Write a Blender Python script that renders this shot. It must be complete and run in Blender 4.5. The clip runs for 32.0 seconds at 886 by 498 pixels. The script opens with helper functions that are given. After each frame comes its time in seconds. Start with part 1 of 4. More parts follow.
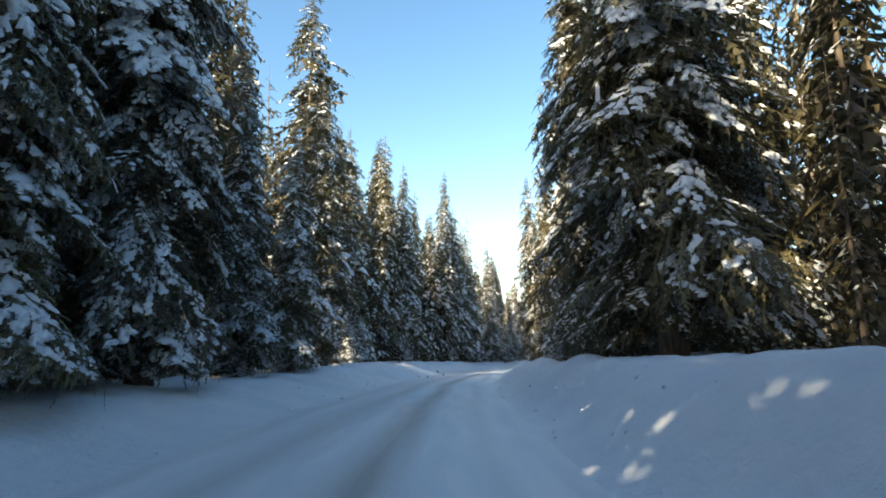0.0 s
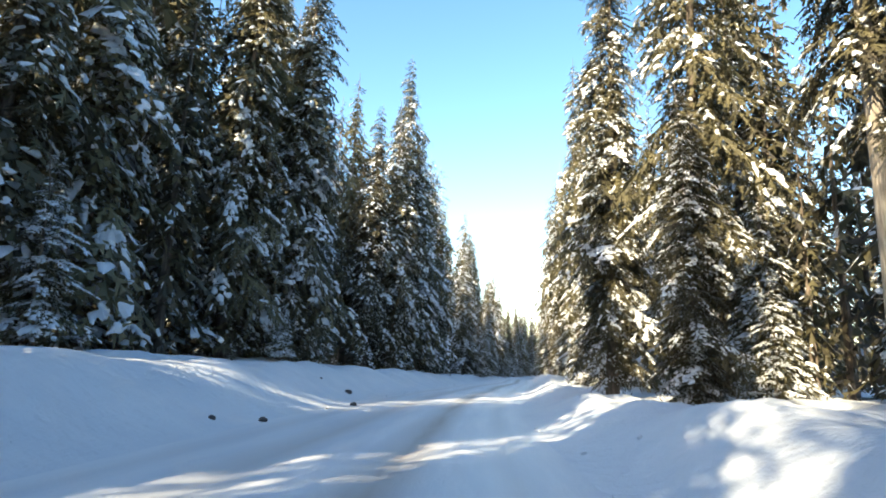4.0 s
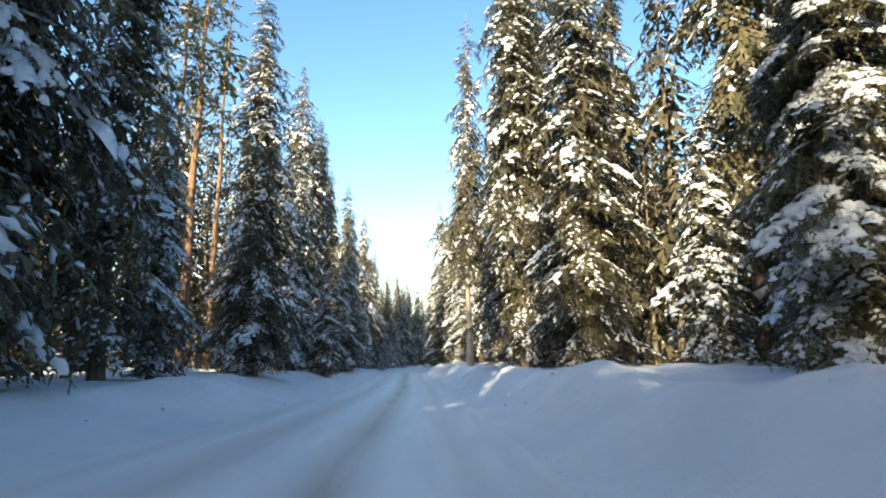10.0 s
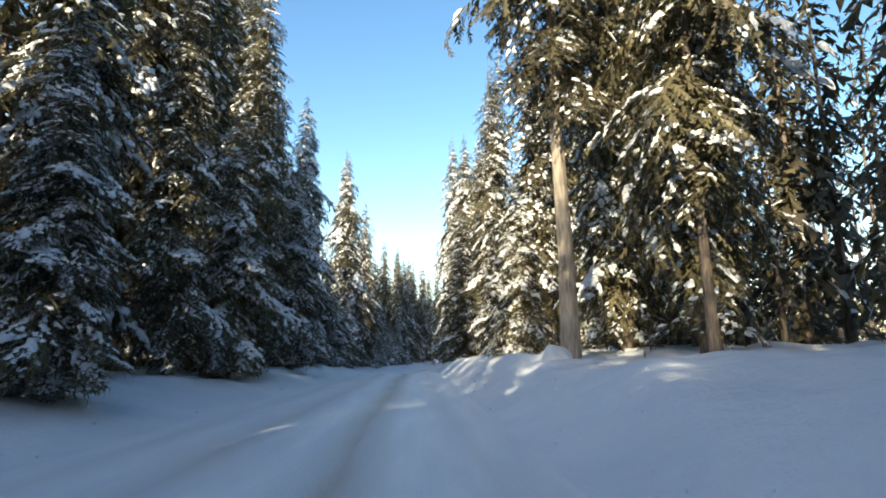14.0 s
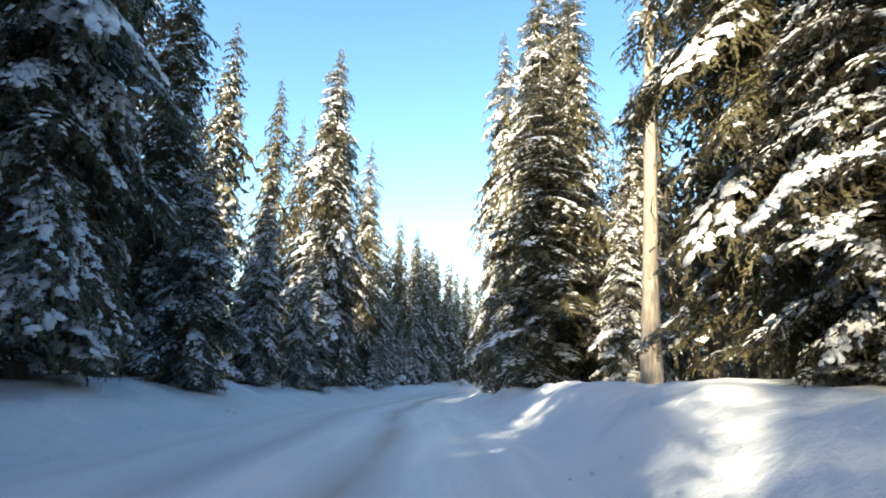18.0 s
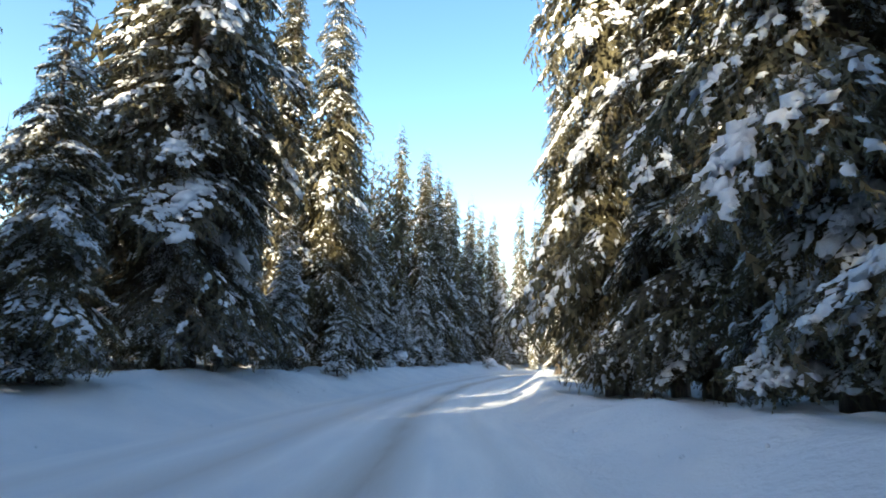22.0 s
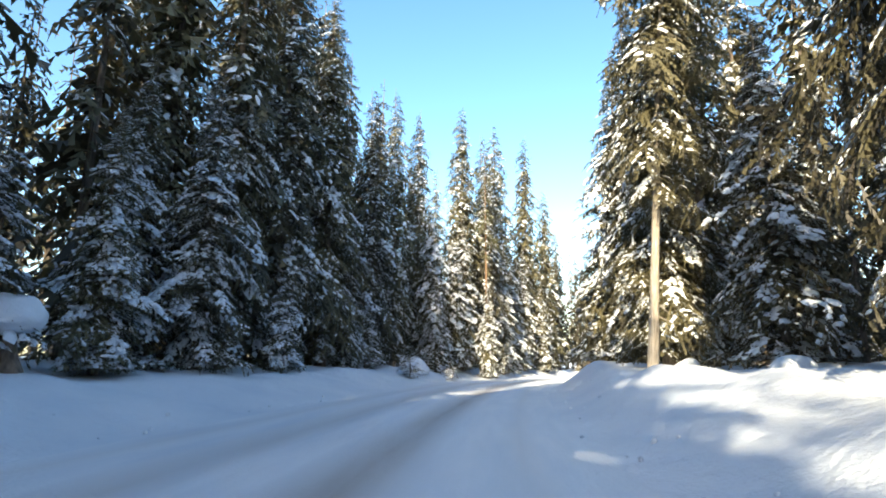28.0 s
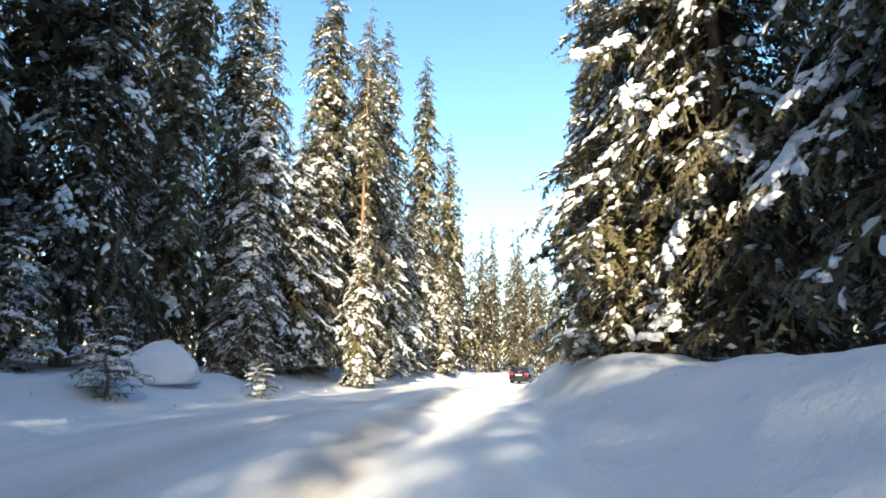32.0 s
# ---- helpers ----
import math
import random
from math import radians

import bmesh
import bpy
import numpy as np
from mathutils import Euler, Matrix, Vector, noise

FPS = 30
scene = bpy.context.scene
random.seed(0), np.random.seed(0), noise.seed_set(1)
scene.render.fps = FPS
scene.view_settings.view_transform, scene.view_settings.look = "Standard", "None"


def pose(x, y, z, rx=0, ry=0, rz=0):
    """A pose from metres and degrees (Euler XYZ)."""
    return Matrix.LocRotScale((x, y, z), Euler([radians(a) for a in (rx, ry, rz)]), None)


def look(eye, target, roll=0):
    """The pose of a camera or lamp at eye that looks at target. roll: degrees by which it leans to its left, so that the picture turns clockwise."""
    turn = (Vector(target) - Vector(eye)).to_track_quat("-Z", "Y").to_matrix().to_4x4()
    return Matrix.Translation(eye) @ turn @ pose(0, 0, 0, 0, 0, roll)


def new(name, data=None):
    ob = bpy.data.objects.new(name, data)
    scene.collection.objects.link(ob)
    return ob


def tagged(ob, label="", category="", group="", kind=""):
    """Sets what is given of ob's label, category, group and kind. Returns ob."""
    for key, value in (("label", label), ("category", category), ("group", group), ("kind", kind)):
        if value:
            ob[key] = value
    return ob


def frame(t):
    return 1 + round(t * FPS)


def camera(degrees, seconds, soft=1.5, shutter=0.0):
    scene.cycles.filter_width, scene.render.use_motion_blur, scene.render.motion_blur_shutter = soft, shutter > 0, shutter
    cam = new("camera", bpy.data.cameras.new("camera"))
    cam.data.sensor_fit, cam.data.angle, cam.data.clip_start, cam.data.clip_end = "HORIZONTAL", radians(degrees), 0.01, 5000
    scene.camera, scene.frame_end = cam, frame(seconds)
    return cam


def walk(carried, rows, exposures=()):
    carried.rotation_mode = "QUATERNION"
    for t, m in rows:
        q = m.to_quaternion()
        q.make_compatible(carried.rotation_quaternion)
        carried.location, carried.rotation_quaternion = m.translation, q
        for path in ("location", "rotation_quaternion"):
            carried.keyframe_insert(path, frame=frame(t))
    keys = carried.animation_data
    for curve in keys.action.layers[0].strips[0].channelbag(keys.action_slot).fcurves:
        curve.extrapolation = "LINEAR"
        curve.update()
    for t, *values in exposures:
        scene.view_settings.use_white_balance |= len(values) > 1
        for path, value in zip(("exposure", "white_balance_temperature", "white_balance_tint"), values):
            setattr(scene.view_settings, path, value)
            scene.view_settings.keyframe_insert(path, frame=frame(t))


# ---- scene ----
cam = camera(77.0, 32.0, soft=1.8)
PATH = [
    (0.0, 0.000, 0.000, 1.300, 99.42, 1.53, 0.85),
    (0.5, 0.061, 4.865, 1.065, 99.68, 1.21, 0.61),
    (1.0, 0.055, 10.031, 0.846, 100.13, 0.94, 0.34),
    (1.5, 0.118, 14.743, 0.721, 100.43, 0.76, -0.01),
    (2.0, 0.180, 19.734, 0.540, 100.55, 0.10, -0.39),
    (2.5, 0.343, 24.249, 0.381, 100.72, -0.99, -0.75),
    (3.0, 0.505, 29.005, 0.193, 100.65, -1.56, -1.32),
    (3.5, 0.733, 33.289, -0.004, 100.60, -1.98, -2.05),
    (5.5, 2.409, 51.007, -0.661, 100.02, -1.71, -6.42),
    (6.0, 3.038, 55.539, -0.836, 99.81, -1.90, -7.59),
    (6.5, 3.696, 59.686, -0.931, 99.70, -1.75, -8.91),
    (7.0, 4.532, 64.124, -1.110, 99.87, -1.22, -10.24),
    (7.5, 5.312, 68.045, -1.239, 99.85, -0.22, -11.29),
    (8.0, 6.184, 72.169, -1.325, 99.98, 0.10, -12.33),
    (8.5, 6.942, 75.923, -1.338, 100.22, 0.05, -13.28),
    (9.0, 7.872, 79.898, -1.448, 100.20, -0.13, -14.02),
    (9.5, 8.691, 83.516, -1.555, 100.02, -0.10, -14.60),
    (10.0, 9.619, 87.434, -1.748, 99.78, 0.26, -15.11),
    (10.5, 10.517, 91.115, -1.839, 99.45, 0.41, -15.24),
    (11.0, 11.451, 95.103, -2.019, 99.21, 0.42, -15.22),
    (11.5, 12.276, 98.734, -2.196, 99.10, 0.71, -15.06),
    (12.0, 13.138, 102.730, -2.379, 98.96, 1.07, -14.98),
    (12.5, 13.963, 106.361, -2.557, 98.92, 1.03, -14.83),
    (13.0, 14.749, 110.351, -2.673, 98.99, 1.07, -14.66),
    (13.5, 15.502, 113.989, -2.854, 99.17, 1.41, -14.55),
    (14.0, 16.425, 117.895, -2.976, 99.48, 0.86, -14.47),
    (14.5, 17.095, 121.457, -3.102, 99.49, 0.48, -14.44),
    (16.5, 20.291, 136.360, -3.517, 100.54, -0.23, -13.74),
    (17.0, 21.200, 140.307, -3.651, 100.79, -0.51, -13.19),
    (17.5, 21.894, 143.795, -3.682, 101.04, -1.00, -12.72),
    (18.0, 22.689, 147.676, -3.833, 101.33, -1.51, -12.21),
    (18.5, 23.360, 151.074, -3.881, 101.18, -1.80, -11.72),
    (19.0, 24.082, 154.668, -3.989, 101.22, -1.76, -11.21),
    (19.5, 24.822, 157.953, -4.055, 101.13, -1.99, -10.92),
    (20.0, 25.410, 161.407, -4.289, 101.02, -2.10, -10.89),
    (20.5, 25.990, 164.445, -4.404, 100.74, -2.23, -10.81),
    (21.0, 26.620, 167.680, -4.579, 100.53, -2.10, -10.54),
    (21.5, 27.200, 170.718, -4.694, 100.16, -2.28, -10.59),
    (22.0, 27.833, 173.969, -4.962, 99.48, -1.67, -10.62),
    (22.5, 28.394, 176.933, -5.187, 99.13, -2.33, -10.93),
    (23.0, 29.024, 180.168, -5.361, 98.77, -2.78, -11.28),
    (23.5, 29.585, 183.133, -5.586, 98.60, -1.95, -11.52),
    (24.0, 30.306, 186.344, -5.761, 98.58, -1.43, -11.98),
    (24.5, 30.959, 189.285, -5.986, 98.61, -1.69, -12.77),
    (25.0, 31.657, 192.406, -6.177, 98.76, -1.04, -13.66),
    (27.5, 35.799, 205.984, -6.693, 100.78, -0.23, -18.24),
    (28.0, 36.763, 208.620, -6.765, 101.02, -0.36, -19.33),
    (28.5, 37.654, 210.970, -6.795, 101.24, -0.68, -20.36),
    (29.0, 38.545, 213.320, -6.825, 101.51, -1.14, -21.58),
    (29.5, 39.505, 215.556, -6.871, 101.80, -1.24, -22.67),
    (30.0, 40.487, 217.883, -6.901, 101.91, -1.07, -24.19),
    (30.5, 41.511, 219.990, -6.872, 101.82, -0.89, -25.69),
    (31.0, 42.767, 222.247, -6.902, 101.77, -0.82, -27.53),
    (31.5, 44.005, 224.429, -7.041, 101.65, -0.49, -29.23),
    (32.0, 45.353, 226.663, -7.071, 101.10, -0.91, -31.14),
]
walk(cam, [(t, pose(*p)) for t, *p in PATH], [(0.0, 1.64, 8870, 7), (1.0, 1.76, 8920, 7), (2.0, 1.99, 8870, 7), (3.0, 1.99, 8570, 7), (7.0, 1.71, 8200, 7), (8.0, 1.51, 8200, 7), (10.0, 1.76, 8200, 7), (12.0, 1.64, 8200, 7), (14.0, 1.49, 8200, 7), (17.0, 1.96, 8200, 7), (20.0, 1.71, 8000, 7), (22.0, 1.92, 8100, 7), (24.0, 1.74, 8200, 7), (25.0, 1.84, 8200, 7), (28.0, 1.92, 7950, 7), (30.0, 1.70, 7950, 8), (32.0, 1.88, 8200, 8)])


# ---- light ----
SUN_AZIMUTH, SUN_HEIGHT = 38.0, 26.0  # the light falls towards 38 degrees right of +y
world = bpy.data.worlds.new("winter_sky")
scene.world = world
world.use_nodes = True
wn = world.node_tree
sky = wn.nodes.new("ShaderNodeTexSky")
sky.sky_type, sky.sun_disc = "NISHITA", False
sky.sun_elevation, sky.sun_rotation = radians(SUN_HEIGHT), radians(SUN_AZIMUTH + 180)
sky.altitude, sky.air_density, sky.dust_density, sky.ozone_density = 1200, 1.0, 2.4, 0.8
deep = wn.nodes.new("ShaderNodeHueSaturation")  # the clear air of a high winter day
deep.inputs["Saturation"].default_value = 1.3
wn.links.new(sky.outputs["Color"], deep.inputs["Color"])
wn.links.new(deep.outputs["Color"], wn.nodes["Background"].inputs["Color"])
wn.nodes["Background"].inputs["Strength"].default_value = 0.15
sun = new("sun", bpy.data.lights.new("sun", "SUN"))
sun.data.energy, sun.data.angle, sun.data.color = 3.7, radians(0.5), (1.0, 0.895, 0.735)
_a, _e = radians(SUN_AZIMUTH), radians(SUN_HEIGHT)
sun.matrix_world = look((0, 0, 60), (math.sin(_a) * math.cos(_e), math.cos(_a) * math.cos(_e), 60 - math.sin(_e)))


# ---- materials ----
def material(name, rough=0.6, metal=0.0):
    m = bpy.data.materials.new(name)
    m.use_nodes = True
    b = m.node_tree.nodes["Principled BSDF"]
    b.inputs["Roughness"].default_value, b.inputs["Metallic"].default_value = rough, metal
    return m, m.node_tree.nodes, m.node_tree.links, b


def noise_node(n, l, scale, detail=4.0, coord="Object", rough=0.55):
    c, t = n.new("ShaderNodeTexCoord"), n.new("ShaderNodeTexNoise")
    t.inputs["Scale"].default_value, t.inputs["Detail"].default_value, t.inputs["Roughness"].default_value = scale, detail, rough
    l.new(c.outputs[coord], t.inputs["Vector"])
    return t.outputs["Fac"]


def ramp(n, l, fac, stops):
    r = n.new("ShaderNodeValToRGB")
    while len(r.color_ramp.elements) < len(stops):
        r.color_ramp.elements.new(0.5)
    for e, (p, c) in zip(r.color_ramp.elements, stops):
        e.position, e.color = p, (*c, 1)
    l.new(fac, r.inputs["Fac"])
    return r.outputs["Color"]


def calc(n, l, op, a, b=None, clamp=False):
    q = n.new("ShaderNodeMath")
    q.operation, q.use_clamp = op, clamp
    for i, v in enumerate((a, b)):
        if v is None:
            continue
        if isinstance(v, (int, float)):
            q.inputs[i].default_value = v
        else:
            l.new(v, q.inputs[i])
    return q.outputs[0]


def blend(n, l, fac, a, b):
    q = n.new("ShaderNodeMix")
    q.data_type = "RGBA"
    l.new(fac, q.inputs["Factor"])
    for i, v in ((6, a), (7, b)):
        if isinstance(v, tuple):
            q.inputs[i].default_value = (*v, 1)
        else:
            l.new(v, q.inputs[i])
    return q.outputs[2]


def bump(n, l, b, height, strength, distance):
    q = n.new("ShaderNodeBump")
    q.inputs["Strength"].default_value, q.inputs["Distance"].default_value = strength, distance
    l.new(height, q.inputs["Height"])
    l.new(q.outputs["Normal"], b.inputs["Normal"])


def snow_material():
    m, n, l, b = material("snow", 0.62)
    l.new(ramp(n, l, noise_node(n, l, 0.5), [(0.3, (0.58, 0.66, 0.74)), (0.7, (0.70, 0.755, 0.805))]), b.inputs["Base Color"])
    both = calc(n, l, "ADD", noise_node(n, l, 3.5, 6), calc(n, l, "MULTIPLY", noise_node(n, l, 17, 5), 0.2))
    bump(n, l, b, both, 0.6, 0.13)
    return m


def road_material():
    """Packed snow, with brownish wheel tracks that run along the road: u is the way across, in metres, v the way along."""
    m, n, l, b = material("packed_snow", 0.55)
    uv = n.new("ShaderNodeUVMap")
    uv.uv_map = "across_along"
    sep = n.new("ShaderNodeSeparateXYZ")
    l.new(uv.outputs["UV"], sep.inputs[0])
    across, along = sep.outputs[0], sep.outputs[1]
    stretch = n.new("ShaderNodeMapping")
    stretch.inputs["Scale"].default_value = (1.0, 0.12, 1.0)
    l.new(uv.outputs["UV"], stretch.inputs["Vector"])
    streak = n.new("ShaderNodeTexNoise")
    streak.inputs["Scale"].default_value, streak.inputs["Detail"].default_value = 2.2, 6
    l.new(stretch.outputs[0], streak.inputs["Vector"])
    sway = n.new("ShaderNodeTexNoise")
    sway.noise_dimensions = "1D"
    sway.inputs["Scale"].default_value, sway.inputs["Detail"].default_value = 0.045, 1
    l.new(along, sway.inputs["W"])
    moved = calc(n, l, "ADD", across, calc(n, l, "MULTIPLY", calc(n, l, "SUBTRACT", sway.outputs["Fac"], 0.5), 1.1))
    total = None
    for centre, half, weight in ((-0.95, 0.42, 1.0), (-2.75, 0.4, 0.5), (0.62, 0.22, 0.22), (-4.0, 0.25, 0.2)):
        off = calc(n, l, "ABSOLUTE", calc(n, l, "SUBTRACT", moved, centre))
        band = calc(n, l, "MULTIPLY", calc(n, l, "SUBTRACT", 1.0, calc(n, l, "DIVIDE", off, half * 1.5), True), weight)
        total = band if total is None else calc(n, l, "MAXIMUM", total, band)
    dirt = calc(n, l, "MULTIPLY", total, calc(n, l, "ADD", calc(n, l, "MULTIPLY", streak.outputs["Fac"], 1.5), 0.15), True)
    base = ramp(n, l, streak.outputs["Fac"], [(0.3, (0.59, 0.66, 0.73)), (0.65, (0.71, 0.76, 0.805))])
    l.new(blend(n, l, dirt, base, (0.37, 0.36, 0.352)), b.inputs["Base Color"])
    both = calc(n, l, "ADD", streak.outputs["Fac"], calc(n, l, "MULTIPLY", noise_node(n, l, 18, 4), 0.5))
    bump(n, l, b, both, 0.5, 0.05)
    return m


def foliage_material(name, dark, light, dry):
    """Needles: each spray has a shade of its own, each tree another, and some light comes through."""
    m, n, l, b = material(name, 0.55)
    g, o = n.new("ShaderNodeNewGeometry"), n.new("ShaderNodeObjectInfo")
    mixed = calc(n, l, "ADD", calc(n, l, "MULTIPLY", g.outputs["Random Per Island"], 0.65), calc(n, l, "MULTIPLY", o.outputs["Random"], 0.35))
    colour = ramp(n, l, mixed, [(0.05, dark), (0.6, light), (0.97, dry)])
    l.new(colour, b.inputs["Base Color"])
    t, mix = n.new("ShaderNodeBsdfTranslucent"), n.new("ShaderNodeMixShader")
    l.new(colour, t.inputs["Color"])
    mix.inputs[0].default_value = 0.28
    l.new(b.outputs[0], mix.inputs[1])
    l.new(t.outputs[0], mix.inputs[2])
    l.new(mix.outputs[0], n["Material Output"].inputs["Surface"])
    return m


def bark_material(name, dark, light):
    m, n, l, b = material(name, 0.85)
    c, mp, t = n.new("ShaderNodeTexCoord"), n.new("ShaderNodeMapping"), n.new("ShaderNodeTexNoise")
    mp.inputs["Scale"].default_value = (9, 9, 1.6)
    t.inputs["Scale"].default_value, t.inputs["Detail"].default_value = 1.3, 7
    l.new(c.outputs["Object"], mp.inputs["Vector"])
    l.new(mp.outputs[0], t.inputs["Vector"])
    l.new(ramp(n, l, t.outputs["Fac"], [(0.3, dark), (0.7, light)]), b.inputs["Base Color"])
    bump(n, l, b, t.outputs["Fac"], 0.8, 0.05)
    return m


def plain(name, colour, rough=0.5, metal=0.0, spread=0.12, coat=0.0):
    m, n, l, b = material(name, rough, metal)
    lo, hi = (tuple(c * k for c in colour) for k in (1 - spread, 1 + spread))
    l.new(ramp(n, l, noise_node(n, l, 6), [(0.3, lo), (0.7, hi)]), b.inputs["Base Color"])
    b.inputs["Coat Weight"].default_value = coat
    return m


SNOW = snow_material()
ROAD = road_material()
NEEDLES = foliage_material("fir_needles", (0.047, 0.042, 0.033), (0.117, 0.108, 0.058), (0.205, 0.188, 0.105))
PINE_NEEDLES = foliage_material("pine_needles", (0.048, 0.056, 0.036), (0.135, 0.135, 0.060), (0.240, 0.210, 0.100))
BARK = bark_material("grey_bark", (0.07, 0.055, 0.045), (0.24, 0.20, 0.165))
PINE_BARK = bark_material("orange_pine_bark", (0.13, 0.07, 0.042), (0.40, 0.25, 0.15))
PALE_BARK = bark_material("pale_bark", (0.21, 0.185, 0.155), (0.46, 0.42, 0.36))


# ---- the lie of the land ----
# The driver's line along the road: x, y and the height of the packed snow.
LINE = [
    (0.0, -120.0, 2.6), (0.0, -60.0, 1.4), (0.0, -20.0, 0.45),
    (0.00, 0.00, -0.08), (0.16, 17.89, -0.60), (0.97, 35.75, -1.28), (2.76, 53.55, -1.95), (5.97, 71.15, -2.46),
    (9.90, 88.59, -3.00), (13.89, 106.03, -3.68), (17.54, 123.54, -4.30), (21.34, 141.02, -4.75), (24.92, 158.55, -5.26),
    (28.24, 176.13, -6.15), (32.02, 193.60, -7.14), (37.52, 210.62, -7.75), (45.35, 226.66, -8.02), (56.0, 242.8, -8.3),
    (69.2, 257.4, -8.8), (87.0, 271.0, -9.4), (122.0, 286.0, -10.4), (190.0, 299.0, -12.0), (280.0, 300.0, -14.0),
]


def spline(points, step):
    """A smooth line through the points, in steps of that many metres: places and the way along."""
    p = np.array([points[0], *points, points[-1]], float)
    p[0], p[-1] = 2 * p[1] - p[2], 2 * p[-2] - p[-3]
    out = []
    for i in range(1, len(p) - 2):
        a, b, c, d = p[i - 1 : i + 3]
        u = np.linspace(0, 1, 60, endpoint=False)[:, None]
        k = [np.linalg.norm(q - r) ** 0.5 for q, r in ((b, a), (c, b), (d, c))]
        m1 = (c - b) + k[1] * ((b - a) / k[0] - (c - a) / (k[0] + k[1]))
        m2 = (c - b) + k[1] * ((d - c) / k[2] - (d - b) / (k[1] + k[2]))
        out.append((2 * u**3 - 3 * u**2 + 1) * b + (u**3 - 2 * u**2 + u) * m1 + (-2 * u**3 + 3 * u**2) * c + (u**3 - u**2) * m2)
    line = np.concatenate(out)
    far = np.r_[0, np.cumsum(np.hypot(*np.diff(line[:, :2], axis=0).T))]
    s = np.arange(0, far[-1], step)
    return np.stack([np.interp(s, far, line[:, k]) for k in range(3)], 1), s


STEP = 0.35
AXIS, ALONG = spline(LINE, STEP)
ALONG = ALONG - ALONG[np.argmin(np.hypot(AXIS[:, 0], AXIS[:, 1]))]  # 0 where the drive begins
TANGENT = np.gradient(AXIS[:, :2], axis=0)
TANGENT /= np.linalg.norm(TANGENT, axis=1)[:, None]
ACROSS = np.stack([TANGENT[:, 1], -TANGENT[:, 0]], 1)  # to the right


def lumps(x, y, seed=0):
    """Smooth value noise between -1 and 1, for arrays."""
    xi, yi = np.floor(x).astype(np.int64), np.floor(y).astype(np.int64)
    fx, fy = x - xi, y - yi
    fx, fy = fx * fx * (3 - 2 * fx), fy * fy * (3 - 2 * fy)

    def value(i, j):
        h = (i * 374761393 + j * 668265263 + seed * 974711) & 0x7FFFFFFF
        h = ((h ^ (h >> 13)) * 1274126177) & 0x7FFFFFFF
        return ((h ^ (h >> 16)) & 0xFFFF) / 32767.5 - 1

    return (value(xi, yi) * (1 - fx) + value(xi + 1, yi) * fx) * (1 - fy) + (value(xi, yi + 1) * (1 - fx) + value(xi + 1, yi + 1) * fx) * fy


def ease(v):
    v = np.clip(v, 0, 1)
    return v * v * (3 - 2 * v)


# Heights of the ploughed banks by the way along the road.
RIGHT_BANK = ((-150, 1.0), (5, 1.15), (35, 1.05), (48, 0.75), (58, 0.45), (72, 0.55), (84, 0.95), (110, 1.0), (128, 1.02), (150, 1.1), (166, 1.05), (178, 0.75),
              (188, 0.4), (200, 0.5), (208, 0.72), (218, 0.82), (234, 0.9), (242, 1.0), (249, 1.15), (257, 0.95), (266, 0.6), (275, 0.45), (500, 0.6))
LEFT_BANK = ((-150, 0.8), (5, 0.7), (25, 0.85), (42, 1.25), (62, 1.3), (76, 1.05), (95, 0.8), (150, 0.75), (200, 0.85), (240, 0.7), (500, 0.8))


def land(s, across):
    """The height over the road's line."""
    right = np.interp(s, *zip(*RIGHT_BANK))
    left = np.interp(s, *zip(*LEFT_BANK))
    edge_r = 1.55 + 0.25 * lumps(s / 7.0, s * 0, 3)
    edge_l = 4.5 + 0.5 * lumps(s / 9.0, s * 0, 4)
    rise_r, rise_l = ease((across - edge_r) / 2.1), ease((-across - edge_l) / 3.4)
    crest = 0.14 * np.exp(-(((across - edge_r - 2.0) / 0.8) ** 2))
    h = rise_r * right + rise_l * left + crest * (0.5 + lumps(s / 2.5, s * 0, 5))
    beyond = np.maximum(ease((across - 4.5) / 10), ease((-across - 8.5) / 10))
    h += beyond * (0.25 + 0.35 * lumps(s / 11, across / 11, 6))
    rough = np.maximum(rise_r, rise_l)
    h += rough * (0.19 * lumps(s / 2.3, across / 1.7, 7) + 0.09 * lumps(s / 0.9, across / 0.8, 8) + 0.045 * lumps(s / 0.4, across / 0.45, 9))
    ruts = sum(0.035 * np.exp(-(((across - c) / 0.3) ** 2)) for c in (-2.75, -0.95, 0.62))
    h += (1 - rough) * (0.012 * lumps(s / 1.4, across / 0.5, 10) - ruts + 0.03 * np.exp(-(((across + 1.85) / 0.4) ** 2)))
    return h


def ground_at(x, y):
    i = np.argmin((AXIS[:, 0] - x) ** 2 + (AXIS[:, 1] - y) ** 2)
    across = float((np.array((x, y)) - AXIS[i, :2]) @ ACROSS[i])
    return float(AXIS[i, 2] + land(np.array([ALONG[i]]), np.array([across]))[0])


